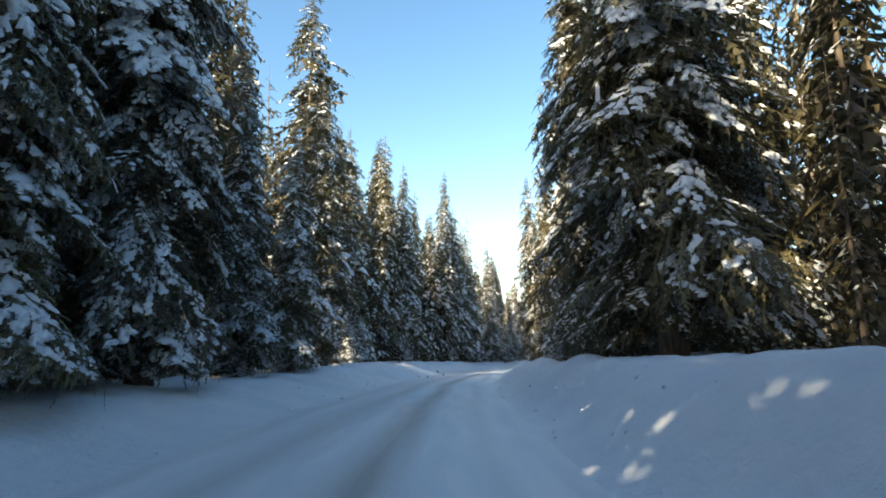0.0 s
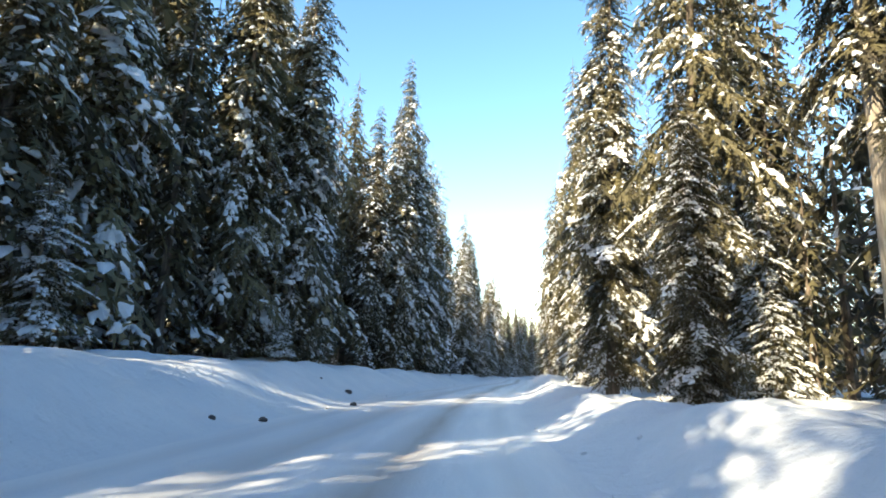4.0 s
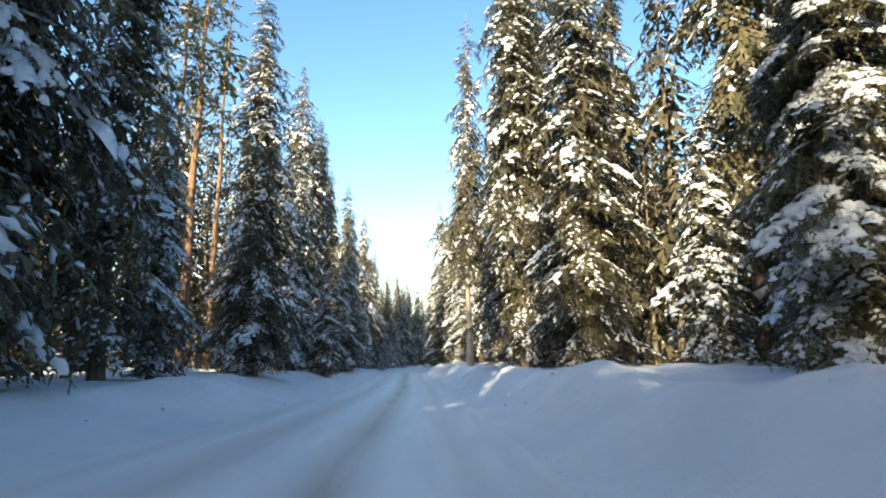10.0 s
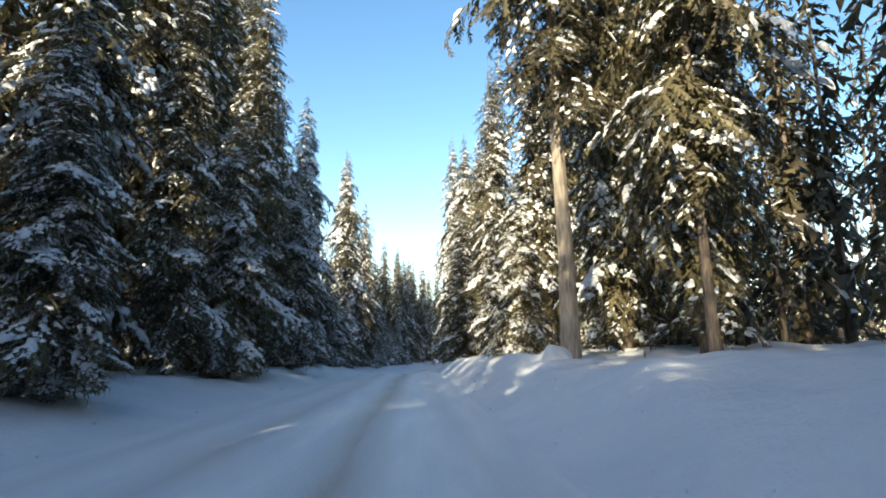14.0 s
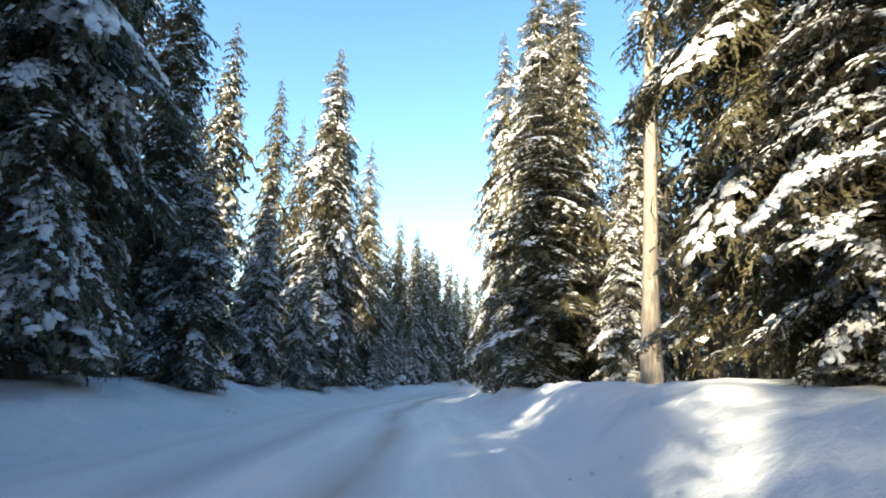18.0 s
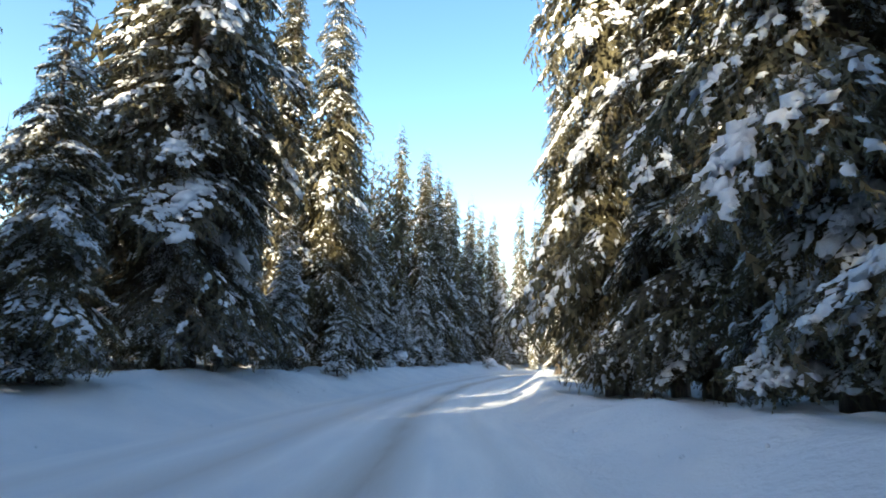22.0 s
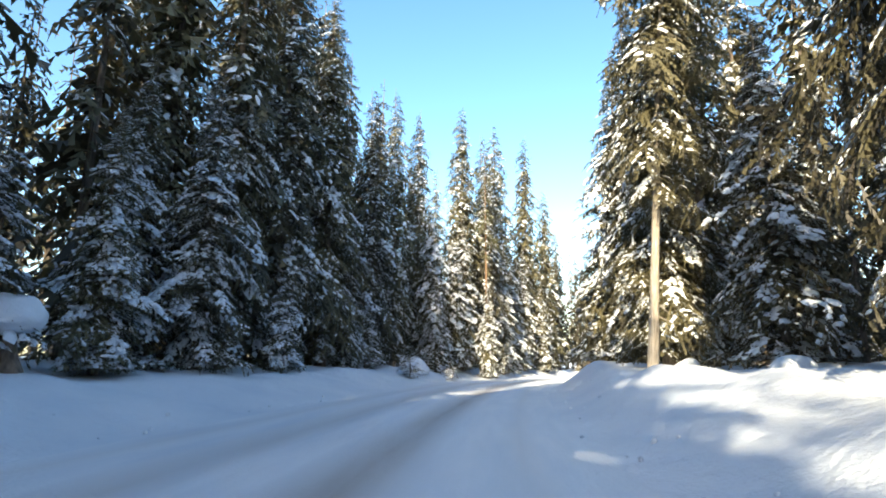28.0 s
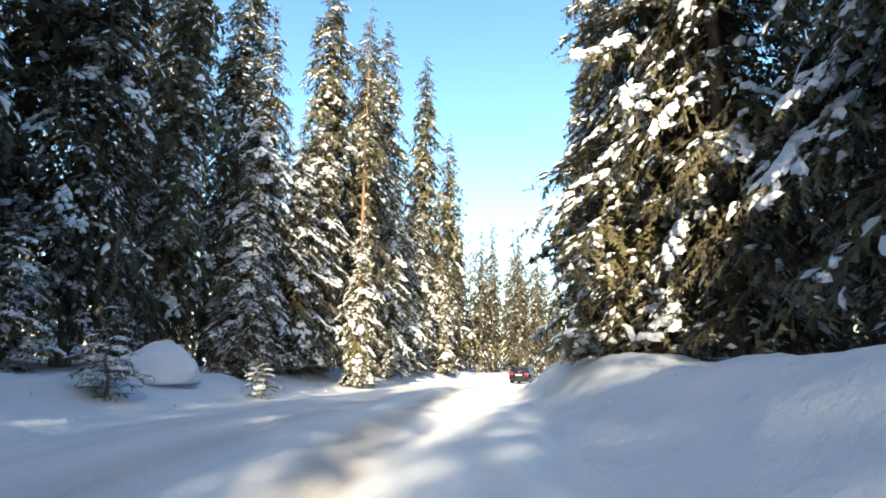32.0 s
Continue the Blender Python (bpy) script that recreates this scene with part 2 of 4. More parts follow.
def mesh_from(name, verts, faces, mats, slots=None, smooth=True):
    """A mesh from arrays; faces all of one number of corners, or a list of such arrays."""
    me = bpy.data.meshes.new(name)
    groups = faces if isinstance(faces, list) else [faces]
    groups = [g for g in groups if len(g)]
    corners = np.concatenate([g.ravel() for g in groups])
    sizes = np.concatenate([np.full(len(g), g.shape[1]) for g in groups])
    me.vertices.add(len(verts))
    me.vertices.foreach_set("co", np.asarray(verts, np.float32).ravel())
    me.loops.add(len(corners))
    me.loops.foreach_set("vertex_index", corners.astype(np.int32))
    me.polygons.add(len(sizes))
    me.polygons.foreach_set("loop_start", np.r_[0, np.cumsum(sizes)[:-1]].astype(np.int32))
    me.polygons.foreach_set("use_smooth", np.full(len(sizes), smooth))
    for m in mats:
        me.materials.append(m)
    if slots is not None:
        me.polygons.foreach_set("material_index", slots.astype(np.int32))
    me.update(calc_edges=True)
    me.validate()
    return me


def strip(name, low, high, step, mat, label, category):
    rows = np.where((ALONG > -45) & (ALONG < 345))[0]
    across = np.linspace(low, high, int(round((high - low) / step)) + 1)
    s, c = np.meshgrid(ALONG[rows], across, indexing="ij")
    place = AXIS[rows][:, None, :2] + c[..., None] * ACROSS[rows][:, None, :]
    z = AXIS[rows][:, None, 2] + land(s, c)
    v = np.concatenate([place, z[..., None]], -1).reshape(-1, 3)
    i = np.arange(len(rows) * len(across)).reshape(len(rows), len(across))
    f = np.stack([i[:-1, :-1], i[:-1, 1:], i[1:, 1:], i[1:, :-1]], -1).reshape(-1, 4)
    me = mesh_from(name, v, f, [mat])
    uv = me.uv_layers.new(name="across_along")
    flat = np.stack([c.ravel(), s.ravel()], 1)[f.ravel()]
    uv.data.foreach_set("uv", flat.astype(np.float32).ravel())
    return tagged(new(name, me), label, category, kind="structure")


strip("road", -4.5, 1.5, 0.2, ROAD, "packed snow road with brown wheel tracks between ploughed banks", "road")
strip("snowbank_right", 1.5, 13.5, 0.2, SNOW, "lumpy ploughed snow bank along the road below the firs", "snow bank")
strip("snowbank_left", -17.5, -4.5, 0.25, SNOW, "smooth sloping snow bank between the road and the forest", "snow bank")


def far_ground():
    """The snow-covered forest floor, one sheet to the horizon, sunk under the road and its banks."""
    xs = np.r_[-3000, -1200, -500, np.arange(-240, 361, 6.0), 600, 1300, 3000]
    ys = np.r_[-3000, -1200, -500, np.arange(-180, 541, 6.0), 800, 1400, 3000]
    x, y = np.meshgrid(xs, ys, indexing="ij")
    p = np.stack([x.ravel(), y.ravel()], 1)
    some = slice(None, None, 12)
    d = ((p[:, None, :] - AXIS[None, some, :2]) ** 2).sum(-1)
    i = np.argmin(d, 1)
    near = np.sqrt(d[np.arange(len(p)), i])
    across = ((p - AXIS[some][i][:, :2]) * ACROSS[some][i]).sum(1)
    z = AXIS[some][i][:, 2] + land(ALONG[some][i], across) + 0.3 * lumps(p[:, 0] / 17, p[:, 1] / 17, 12)
    z -= 1.6 * (1 - ease((near - 8) / 9)) + 0.12
    v = np.concatenate([p, z[:, None]], 1)
    k = np.arange(len(p)).reshape(x.shape)
    f = np.stack([k[:-1, :-1], k[1:, :-1], k[1:, 1:], k[:-1, 1:]], -1).reshape(-1, 4)
    tagged(new("ground", mesh_from("ground", v, f, [SNOW])), "snow-covered forest floor under the trees", "ground", kind="structure")


far_ground()


# ---- trees ----
UP = np.array([0, 0, 1.0])


def pads(centre, along, side, long_, wide_, high, r, sides, rings):
    """Lumps of snow with an uneven rim, lying along the boughs."""
    n = len(centre)
    a = np.arange(sides) * 2 * np.pi / sides
    levels = {1: ((1.0, -0.2),), 2: ((1.0, -0.3), (0.72, 0.62)), 3: ((0.8, -0.55), (1.0, 0.1), (0.68, 0.75))}[rings]
    vs = []
    for rad, up in levels:
        k = rad * r.uniform(0.5, 1.35, (n, sides))
        p = centre[:, None] + along[:, None] * (np.cos(a) * k * long_[:, None])[..., None] + side[:, None] * (np.sin(a) * k * wide_[:, None])[..., None]
        vs.append(p + UP * ((up + r.uniform(-0.12, 0.12, (n, sides))) * high[:, None])[..., None])
    vs.append(centre[:, None] + UP * high[:, None, None] + along[:, None] * (r.uniform(-0.2, 0.2, n) * long_)[:, None, None])
    v = np.concatenate(vs, 1)
    base = np.arange(n)[:, None] * v.shape[1]
    j, j2 = np.arange(sides)[None], (np.arange(sides)[None] + 1) % sides
    f = []
    for k in range(rings - 1):
        lo, hi = base + k * sides, base + (k + 1) * sides
        f += [np.stack([lo + j, lo + j2, hi + j2], -1), np.stack([lo + j, hi + j2, hi + j], -1)]
    lo = base + (rings - 1) * sides
    f.append(np.stack([lo + j, lo + j2, base + rings * sides + 0 * j], -1))
    return v.reshape(-1, 3), np.concatenate(f).reshape(-1, 3)


class Heap:
    """Corners and triangles, piled up piece by piece."""

    def __init__(self):
        self.v, self.f, self.at = [], [], 0

    def add(self, v, f):
        self.v.append(v)
        self.f.append(f + self.at)
        self.at += len(v)

    def all(self):
        if not self.v:
            return np.zeros((0, 3)), np.zeros((0, 3), np.int64)
        return np.concatenate(self.v), np.concatenate(self.f)


def unit(v):
    return v / np.linalg.norm(v)


def spray(heap, line, side, half, r, teeth):
    """A ragged, needled twig: teeth on both sides of a line of points; gives nothing back."""
    u = np.linspace(0, 1, teeth + 1)
    k = np.linspace(0, 1, len(line))
    p = np.stack([np.interp(u, k, line[:, c]) for c in range(3)], 1)
    step = p[1:] - p[:-1]
    um = (u[1:] + u[:-1]) / 2
    env = np.minimum(0.45 + 1.6 * um, 1) * np.minimum(0.35 + 1.5 * (1 - um), 1)
    tips = []
    for hand in (-1, 1):
        out = half * env * r.uniform(0.45, 1.45, teeth)
        tip = p[:-1] + step * r.uniform(0.5, 1.0, (teeth, 1)) + side * (hand * out)[:, None] + step / np.linalg.norm(step, axis=1)[:, None] * (out * r.uniform(0.3, 1.0, teeth))[:, None]
        tip[:, 2] -= out * r.uniform(-0.1, 0.8, teeth)
        tips.append(tip)
    j = np.arange(teeth)
    f = np.concatenate([np.stack([j, j + teeth + 1, j + 1], -1), np.stack([j, j + 1, j + 2 * teeth + 1], -1)])
    heap.add(np.concatenate([p, *tips]), f)


def ridge(heap, line, side, half, high, r, rings):
    """A soft, lumpy roll of snow lying along a line of points."""
    u = np.linspace(0, 1, rings)
    k = np.linspace(0, 1, len(line))
    p = np.stack([np.interp(u, k, line[:, c]) for c in range(3)], 1)
    env = np.sin(np.pi * (0.06 + 0.88 * u)) ** 0.6 * r.uniform(0.3, 1.6, rings)
    p = p + side * (half * r.uniform(-0.5, 0.5, rings))[:, None]
    v = []
    for across, up in ((-1.0, -0.45), (-0.55, 0.7), (0.5, 0.75), (1.0, -0.45)):
        q = p + side * (across * half * env * r.uniform(0.5, 1.45, rings))[:, None]
        q[:, 2] += up * high * env + 0.15 * high
        v.append(q)
    v = np.stack(v, 1).reshape(-1, 3)
    i = (np.arange(rings - 1) * 4)[:, None] + np.arange(3)[None]
    quad = np.stack([i, i + 1, i + 5, i + 4], -1).reshape(-1, 4)
    ends = np.array([[0, 1, 2], [0, 2, 3]])
    closed = [ends, ends[:, ::-1] + 4 * (rings - 1)] if rings > 2 else []
    heap.add(v, np.concatenate([quad[:, [0, 1, 2]], quad[:, [0, 2, 3]], *closed]))


# how finely a bough is built: side twigs, teeth on each, teeth on the spine, hanging twigs, their teeth, rings of the snow rolls, snow cushions' corners and rings
BOUGH = {
    3: dict(limbs=30, teeth=8, spine=26, hang=26, hang_teeth=5, rings=7, corners=7, levels=3),
    2: dict(limbs=14, teeth=6, spine=12, hang=12, hang_teeth=4, rings=4, corners=6, levels=2),
    1: dict(limbs=8, teeth=3, spine=5, hang=4, hang_teeth=2, rings=3, corners=5, levels=2),
    0: dict(limbs=3, teeth=2, spine=3, hang=1, hang_teeth=1, rings=2, corners=4, levels=1),
    -1: dict(limbs=0, teeth=2, spine=3, hang=0, hang_teeth=1, rings=2, corners=4, levels=1),
}


def bough(seed, fine):
    """One bough a metre long, along +x, arched: its needles, and four loads of snow from bare to heavy."""
    r = np.random.RandomState(seed)
    b = BOUGH[fine]
    coarse = {3: 0.60, 2: 1.05, 1: 1.7, 0: 3.2, -1: 5.5}[fine]
    u = np.linspace(0, 1, 9)
    sway = r.uniform(-0.06, 0.06)
    spine = np.stack([u, sway * np.sin(3 * u) + 0.03 * np.sin(7 * u + seed), 0.10 * np.sin(2.6 * u) - 0.42 * u**2 + 0.16 * u**3], 1)
    green, y = Heap(), np.array([0, 1.0, 0])

    def at(t):
        return np.array([np.interp(t, u, spine[:, k]) for k in range(3)])

    spray(green, spine, unit(np.array([0, 1, r.uniform(-0.3, 0.3)])), 0.055 * coarse, r, b["spine"])
    twigs = []
    for k in range(b["limbs"]):
        t = 0.10 + 0.86 * (k + r.uniform(-0.3, 0.3)) / max(b["limbs"] - 1, 1)
        t = min(max(t, 0.06), 0.98)
        hand = 1 if k % 2 else -1
        length = (0.16 + 0.30 * np.interp(t, [0, 0.3, 0.6, 1], [0.5, 1.0, 0.75, 0.12])) * r.uniform(0.7, 1.2)
        a = math.radians(r.uniform(35, 68) - 18 * t)
        way = np.array([math.cos(a), hand * math.sin(a), r.uniform(-0.32, 0.02)])
        s = np.linspace(0, 1, 4)[:, None]
        line = at(t) + way * length * s + np.array([0.06 * length, 0, -0.38 * length * r.uniform(0.4, 1.3)]) * s**2
        roll = r.uniform(-0.7, 0.7)
        flat = unit(np.array([-way[1], way[0], 0]))
        spray(green, line, flat * math.cos(roll) + UP * math.sin(roll), r.uniform(0.034, 0.052) * coarse * (0.8 if fine == 3 else 1), r, b["teeth"])
        for hand2 in (-1, 1, r.choice((-1, 1))) if fine == 3 else ():  # small twigs off the side twig
            root = line[0] + (line[-1] - line[0]) * r.uniform(0.2, 0.75)
            fork = way * r.uniform(0.5, 0.9) + flat * hand2 * r.uniform(0.4, 0.8) - UP * r.uniform(0.0, 0.5)
            spray(green, root + fork * length * r.uniform(0.25, 0.42) * np.linspace(0, 1, 3)[:, None], unit(np.cross(fork, UP) + UP * r.uniform(-0.5, 0.5)), 0.018, r, 4)
        twigs.append((line, flat, length, t))
    for _ in range(b["hang"]):
        if r.uniform() < 0.5:
            root = at(r.uniform(0.15, 0.98))
        else:
            line = twigs[r.randint(len(twigs))][0]
            root = line[1 + r.randint(3)]
        length = r.uniform(0.07, 0.19)
        way = np.array([r.uniform(-0.1, 0.5), r.uniform(-0.3, 0.3), -1.0])
        a = r.uniform(0, 6.28)
        spray(green, root + way * length * np.linspace(0, 1, 3)[:, None], np.array([math.cos(a), math.sin(a), 0]), 0.034 * coarse, r, b["hang_teeth"])
    loads = []
    for share, thick, slab, cushions in ((0.14, 0.7, 0, 0), (0.48, 0.8, 0, 0), (0.8, 1.0, 1, 1), (1.0, 1.2, 2, 3)):
        white = Heap()
        for line, flat, length, t in twigs:
            for _ in range({3: 3, 2: 2}.get(fine, 1)):
                if r.uniform() > share * (0.55 + 0.6 * t) * (0.72 if fine > 1 else 1.0):
                    continue
                first = r.uniform(0.05, 0.6)
                s = np.linspace(first, min(first + (r.uniform(0.12, 0.34) if fine == 3 else r.uniform(0.16, 0.42) if fine == 2 else r.uniform(0.25, 0.6)), 1.0), 4)
                part_line = np.stack([np.interp(s, np.linspace(0, 1, 4), line[:, c]) for c in range(3)], 1)
                ridge(white, part_line, flat, r.uniform(0.024, 0.050) * thick * coarse, r.uniform(0.020, 0.042) * thick * min(coarse, 1.0), r, b["rings"])
        # broken rolls along the spine
        for _ in range((2, 5, 9)[slab] if fine > 1 else (1, 2, 3)[slab]):
            if r.uniform() < share * 1.2:
                a0 = r.uniform(0.12, 0.85)
                part_line = np.stack([np.interp(np.linspace(a0, a0 + r.uniform(0.07, 0.2), 5), u, spine[:, c]) for c in range(3)], 1)
                part_line[:, 1] += r.uniform(-0.03, 0.03) * (slab + 1)
                ridge(white, part_line, unit(np.array([r.uniform(-0.4, 0.4), 1, 0])), (0.030, 0.042, 0.055)[slab] * r.uniform(0.7, 1.25), (0.026, 0.036, 0.048)[slab] * r.uniform(0.7, 1.3), r, b["rings"] + (1 if fine > 0 else 0))
        count = cushions * (2 if fine == 3 else 1) if fine > 1 else min(cushions, 2)
        if count:
            where = [at(r.uniform(0.35, 0.95)) if r.uniform() < 0.45 or not twigs else twigs[r.randint(len(twigs))][0][2] for _ in range(count)]
            turn = r.uniform(-0.9, 0.9, count)
            along = np.stack([np.cos(turn), np.sin(turn), -0.45 + 0 * turn], 1)
            along /= np.linalg.norm(along, axis=1)[:, None]
            big = (0.045 + 0.075 * r.uniform(size=count) ** 3) * (0.8 if fine == 3 else 1.0)
            white.add(*pads(np.array(where) + UP * 0.012, along, np.stack([-np.sin(turn), np.cos(turn), 0 * turn], 1), big * 1.35 * thick, big * 0.85 * thick, big * r.uniform(0.5, 0.75, count) * thick, r, b["corners"], b["levels"]))
        loads.append(white.all())
    return green.all(), loads


BOUGHS = {fine: [bough(700 + 10 * fine + k, fine) for k in range(5)] for fine in BOUGH}


def spruce(seed, tall, wide, bare, whorls, each, snow, slope=0.42, droop=0.5, gaps=0.1, uneven=0.2, fine=2, low=11.0, lump=1.0, skirt=3.0):
    """Needles and snow of one conifer at its own size: arrays of corners and faces.
    bare: height of the lowest limbs; slope: how fast the crown widens below its tip; droop: how far the limbs hang; low: up to where it is finest."""
    r = np.random.RandomState(seed)
    z0 = bare + (tall - bare - 0.15) * (np.arange(whorls) / whorls) ** 0.9
    n = whorls * each
    z = np.repeat(z0, each) + r.uniform(-0.5, 0.5, n) * (tall - bare) / whorls
    turn = np.tile(np.arange(each) * 2 * np.pi / each, whorls) + np.repeat(r.uniform(0, 6.28, whorls), each) + r.uniform(-0.4, 0.4, n)
    down = np.maximum(tall - z, 0.05)
    reach = wide * (1 - np.exp(-slope * down / wide)) * (0.84 + 0.22 * down / tall) * r.uniform(0.74, 1.18, n)
    reach *= 1 + uneven * np.sin(turn * 2 + z * 0.9 + seed) + 0.6 * uneven * np.sin(z * 2.1 + turn + seed)
    reach *= np.where(z - bare < skirt, 0.55 + 0.45 * np.clip(z - bare, 0, skirt) / skirt, 1)
    reach = np.maximum(reach, 0.16 + 0.06 * (tall > 8))
    keep = r.uniform(size=n) > gaps
    fall = (droop * np.clip(0.25 + 0.13 * down, 0, 1) - 0.28 * np.exp(-down / 2.5)) * r.uniform(0.6, 1.35, n)
    fall = np.minimum(fall, np.maximum((z - 0.3) / reach - 0.3, -0.2))
    pitch, roll = np.arctan(fall), r.uniform(-0.35, 0.35, n)
    ct, st, cp, sp, cr, sr = np.cos(turn), np.sin(turn), np.cos(pitch), np.sin(pitch), np.cos(roll), np.sin(roll)
    ahead = np.stack([ct * cp, st * cp, -sp], 1)
    flat = np.stack([-st, ct, 0 * ct], 1)
    over = np.cross(ahead, flat)
    side = flat * cr[:, None] + over * sr[:, None]
    over = np.cross(ahead, side)
    broad = reach * r.uniform(0.8, 1.25, n) * np.clip(1.25 - 0.1 * reach, 0.85, 1.25)
    deep = reach * r.uniform(0.7, 1.1, n)
    sort = r.randint(5, size=n)
    weights = np.array([(1 - snow) ** 1.5, 0.55, snow * 0.9, snow**2 * 0.75 * lump])
    load = np.searchsorted(np.cumsum(weights / weights.sum()), r.uniform(size=n) * 0.9999)
    green, white = Heap(), Heap()
    for finest in (True, False):
        boughs = BOUGHS[fine if finest else max(fine - 1, min(fine, 0))]
        for k in range(5):
            here = keep & (sort == k) & ((z < low) == finest)
            if not here.any():
                continue
            for pile, chosen, piece in [(green, here, boughs[k][0])] + [(white, here & (load == q), boughs[k][1][q]) for q in range(4)]:
                m = int(chosen.sum())
                if not m or not len(piece[0]):
                    continue
                v = piece[0]
                w = (v[None, :, 0, None] * (ahead * reach[:, None])[chosen][:, None] + v[None, :, 1, None] * (side * broad[:, None])[chosen][:, None]
                     + v[None, :, 2, None] * (over * deep[:, None])[chosen][:, None])
                w[..., 2] += z[chosen][:, None]
                pile.add(w.reshape(-1, 3), (np.arange(m)[:, None, None] * len(v) + piece[1]).reshape(-1, 3))
    return green.all(), white.all()


def stem(seed, tall, girth, sides=8, rings=9, sway=0.12, stubs=0, stub_low=1.0, stub_high=8.0):
    """A tapered, slightly bent trunk with broken stubs, from below the ground to the tip."""
    r = np.random.RandomState(seed)
    h = np.r_[-0.8, np.linspace(0.0, 1, rings) ** 1.1 * tall]
    rad = girth * np.r_[1.3, np.maximum(1 - np.linspace(0, 1, rings) ** 0.9 * 0.96, 0.03)]
    rad[1] *= 1.18
    bend = np.cumsum(r.uniform(-sway, sway, (len(h), 2)), 0)
    bend -= bend[1]
    a = np.arange(sides) * 2 * np.pi / sides
    v = np.stack([np.cos(a)[None] * rad[:, None] + bend[:, :1], np.sin(a)[None] * rad[:, None] + bend[:, 1:], np.repeat(h[:, None], sides, 1)], -1).reshape(-1, 3)
    i = np.arange(len(h) - 1)[:, None] * sides
    j, j2 = np.arange(sides)[None], (np.arange(sides)[None] + 1) % sides
    f = [np.stack([i + j, i + j2, i + sides + j2, i + sides + j], -1).reshape(-1, 4)]
    more, at = [v], len(v)
    for _ in range(stubs):
        t, zz = r.uniform(0, 6.28), r.uniform(stub_low, stub_high)
        d, l = np.array([math.cos(t), math.sin(t), r.uniform(-0.3, 0.25)]), r.uniform(0.4, 1.5)
        o = np.array([np.interp(zz, h, bend[:, 0]), np.interp(zz, h, bend[:, 1]), zz])
        s1, s2 = np.array([-d[1], d[0], 0]) * 0.03, np.array([0, 0, 0.03])
        p = o + d * l + np.array([0, 0, -0.12 * l])
        more.append(np.stack([o - s1, o - s2, o + s1, o + s2, p - s1 * 0.3, p - s2 * 0.3, p + s1 * 0.3, p + s2 * 0.3]))
        f.append(np.array([[0, 1, 5, 4], [1, 2, 6, 5], [2, 3, 7, 6], [3, 0, 4, 7]]) + at)
        at += 8
    return np.concatenate(more), np.concatenate(f)


def kind_of_tree(name, label, seed, tall, girth, bark, needles, stem_args=None, **crown):
    """The shared meshes of one sort of tree: plain ones for the rows behind (1), finer (2), and the finest for the roadside (3)."""
    v, f = stem(seed + 50, tall, girth, **(stem_args or {}))
    made = {"name": name, "label": label, "tall": tall, "wide": crown["wide"], "trunk": mesh_from(name + "_trunk", v, f, [bark])}
    made["how"] = (seed, needles, crown)
    return made


def crown_of(k, fine):
    """The needles and snow of a sort, made when first asked for."""
    if ("crown", fine) not in k:
        seed, needles, crown = k["how"]
        green, white = spruce(seed, k["tall"], **dict(crown, fine=fine, low=9.5 if fine == 3 else 13.0))
        k["crown", fine] = mesh_from(k["name"] + "_crown", *green, [needles], smooth=False)
        k["snow", fine] = mesh_from(k["name"] + "_snow", *white, [SNOW])
    return k["crown", fine], k["snow", fine]


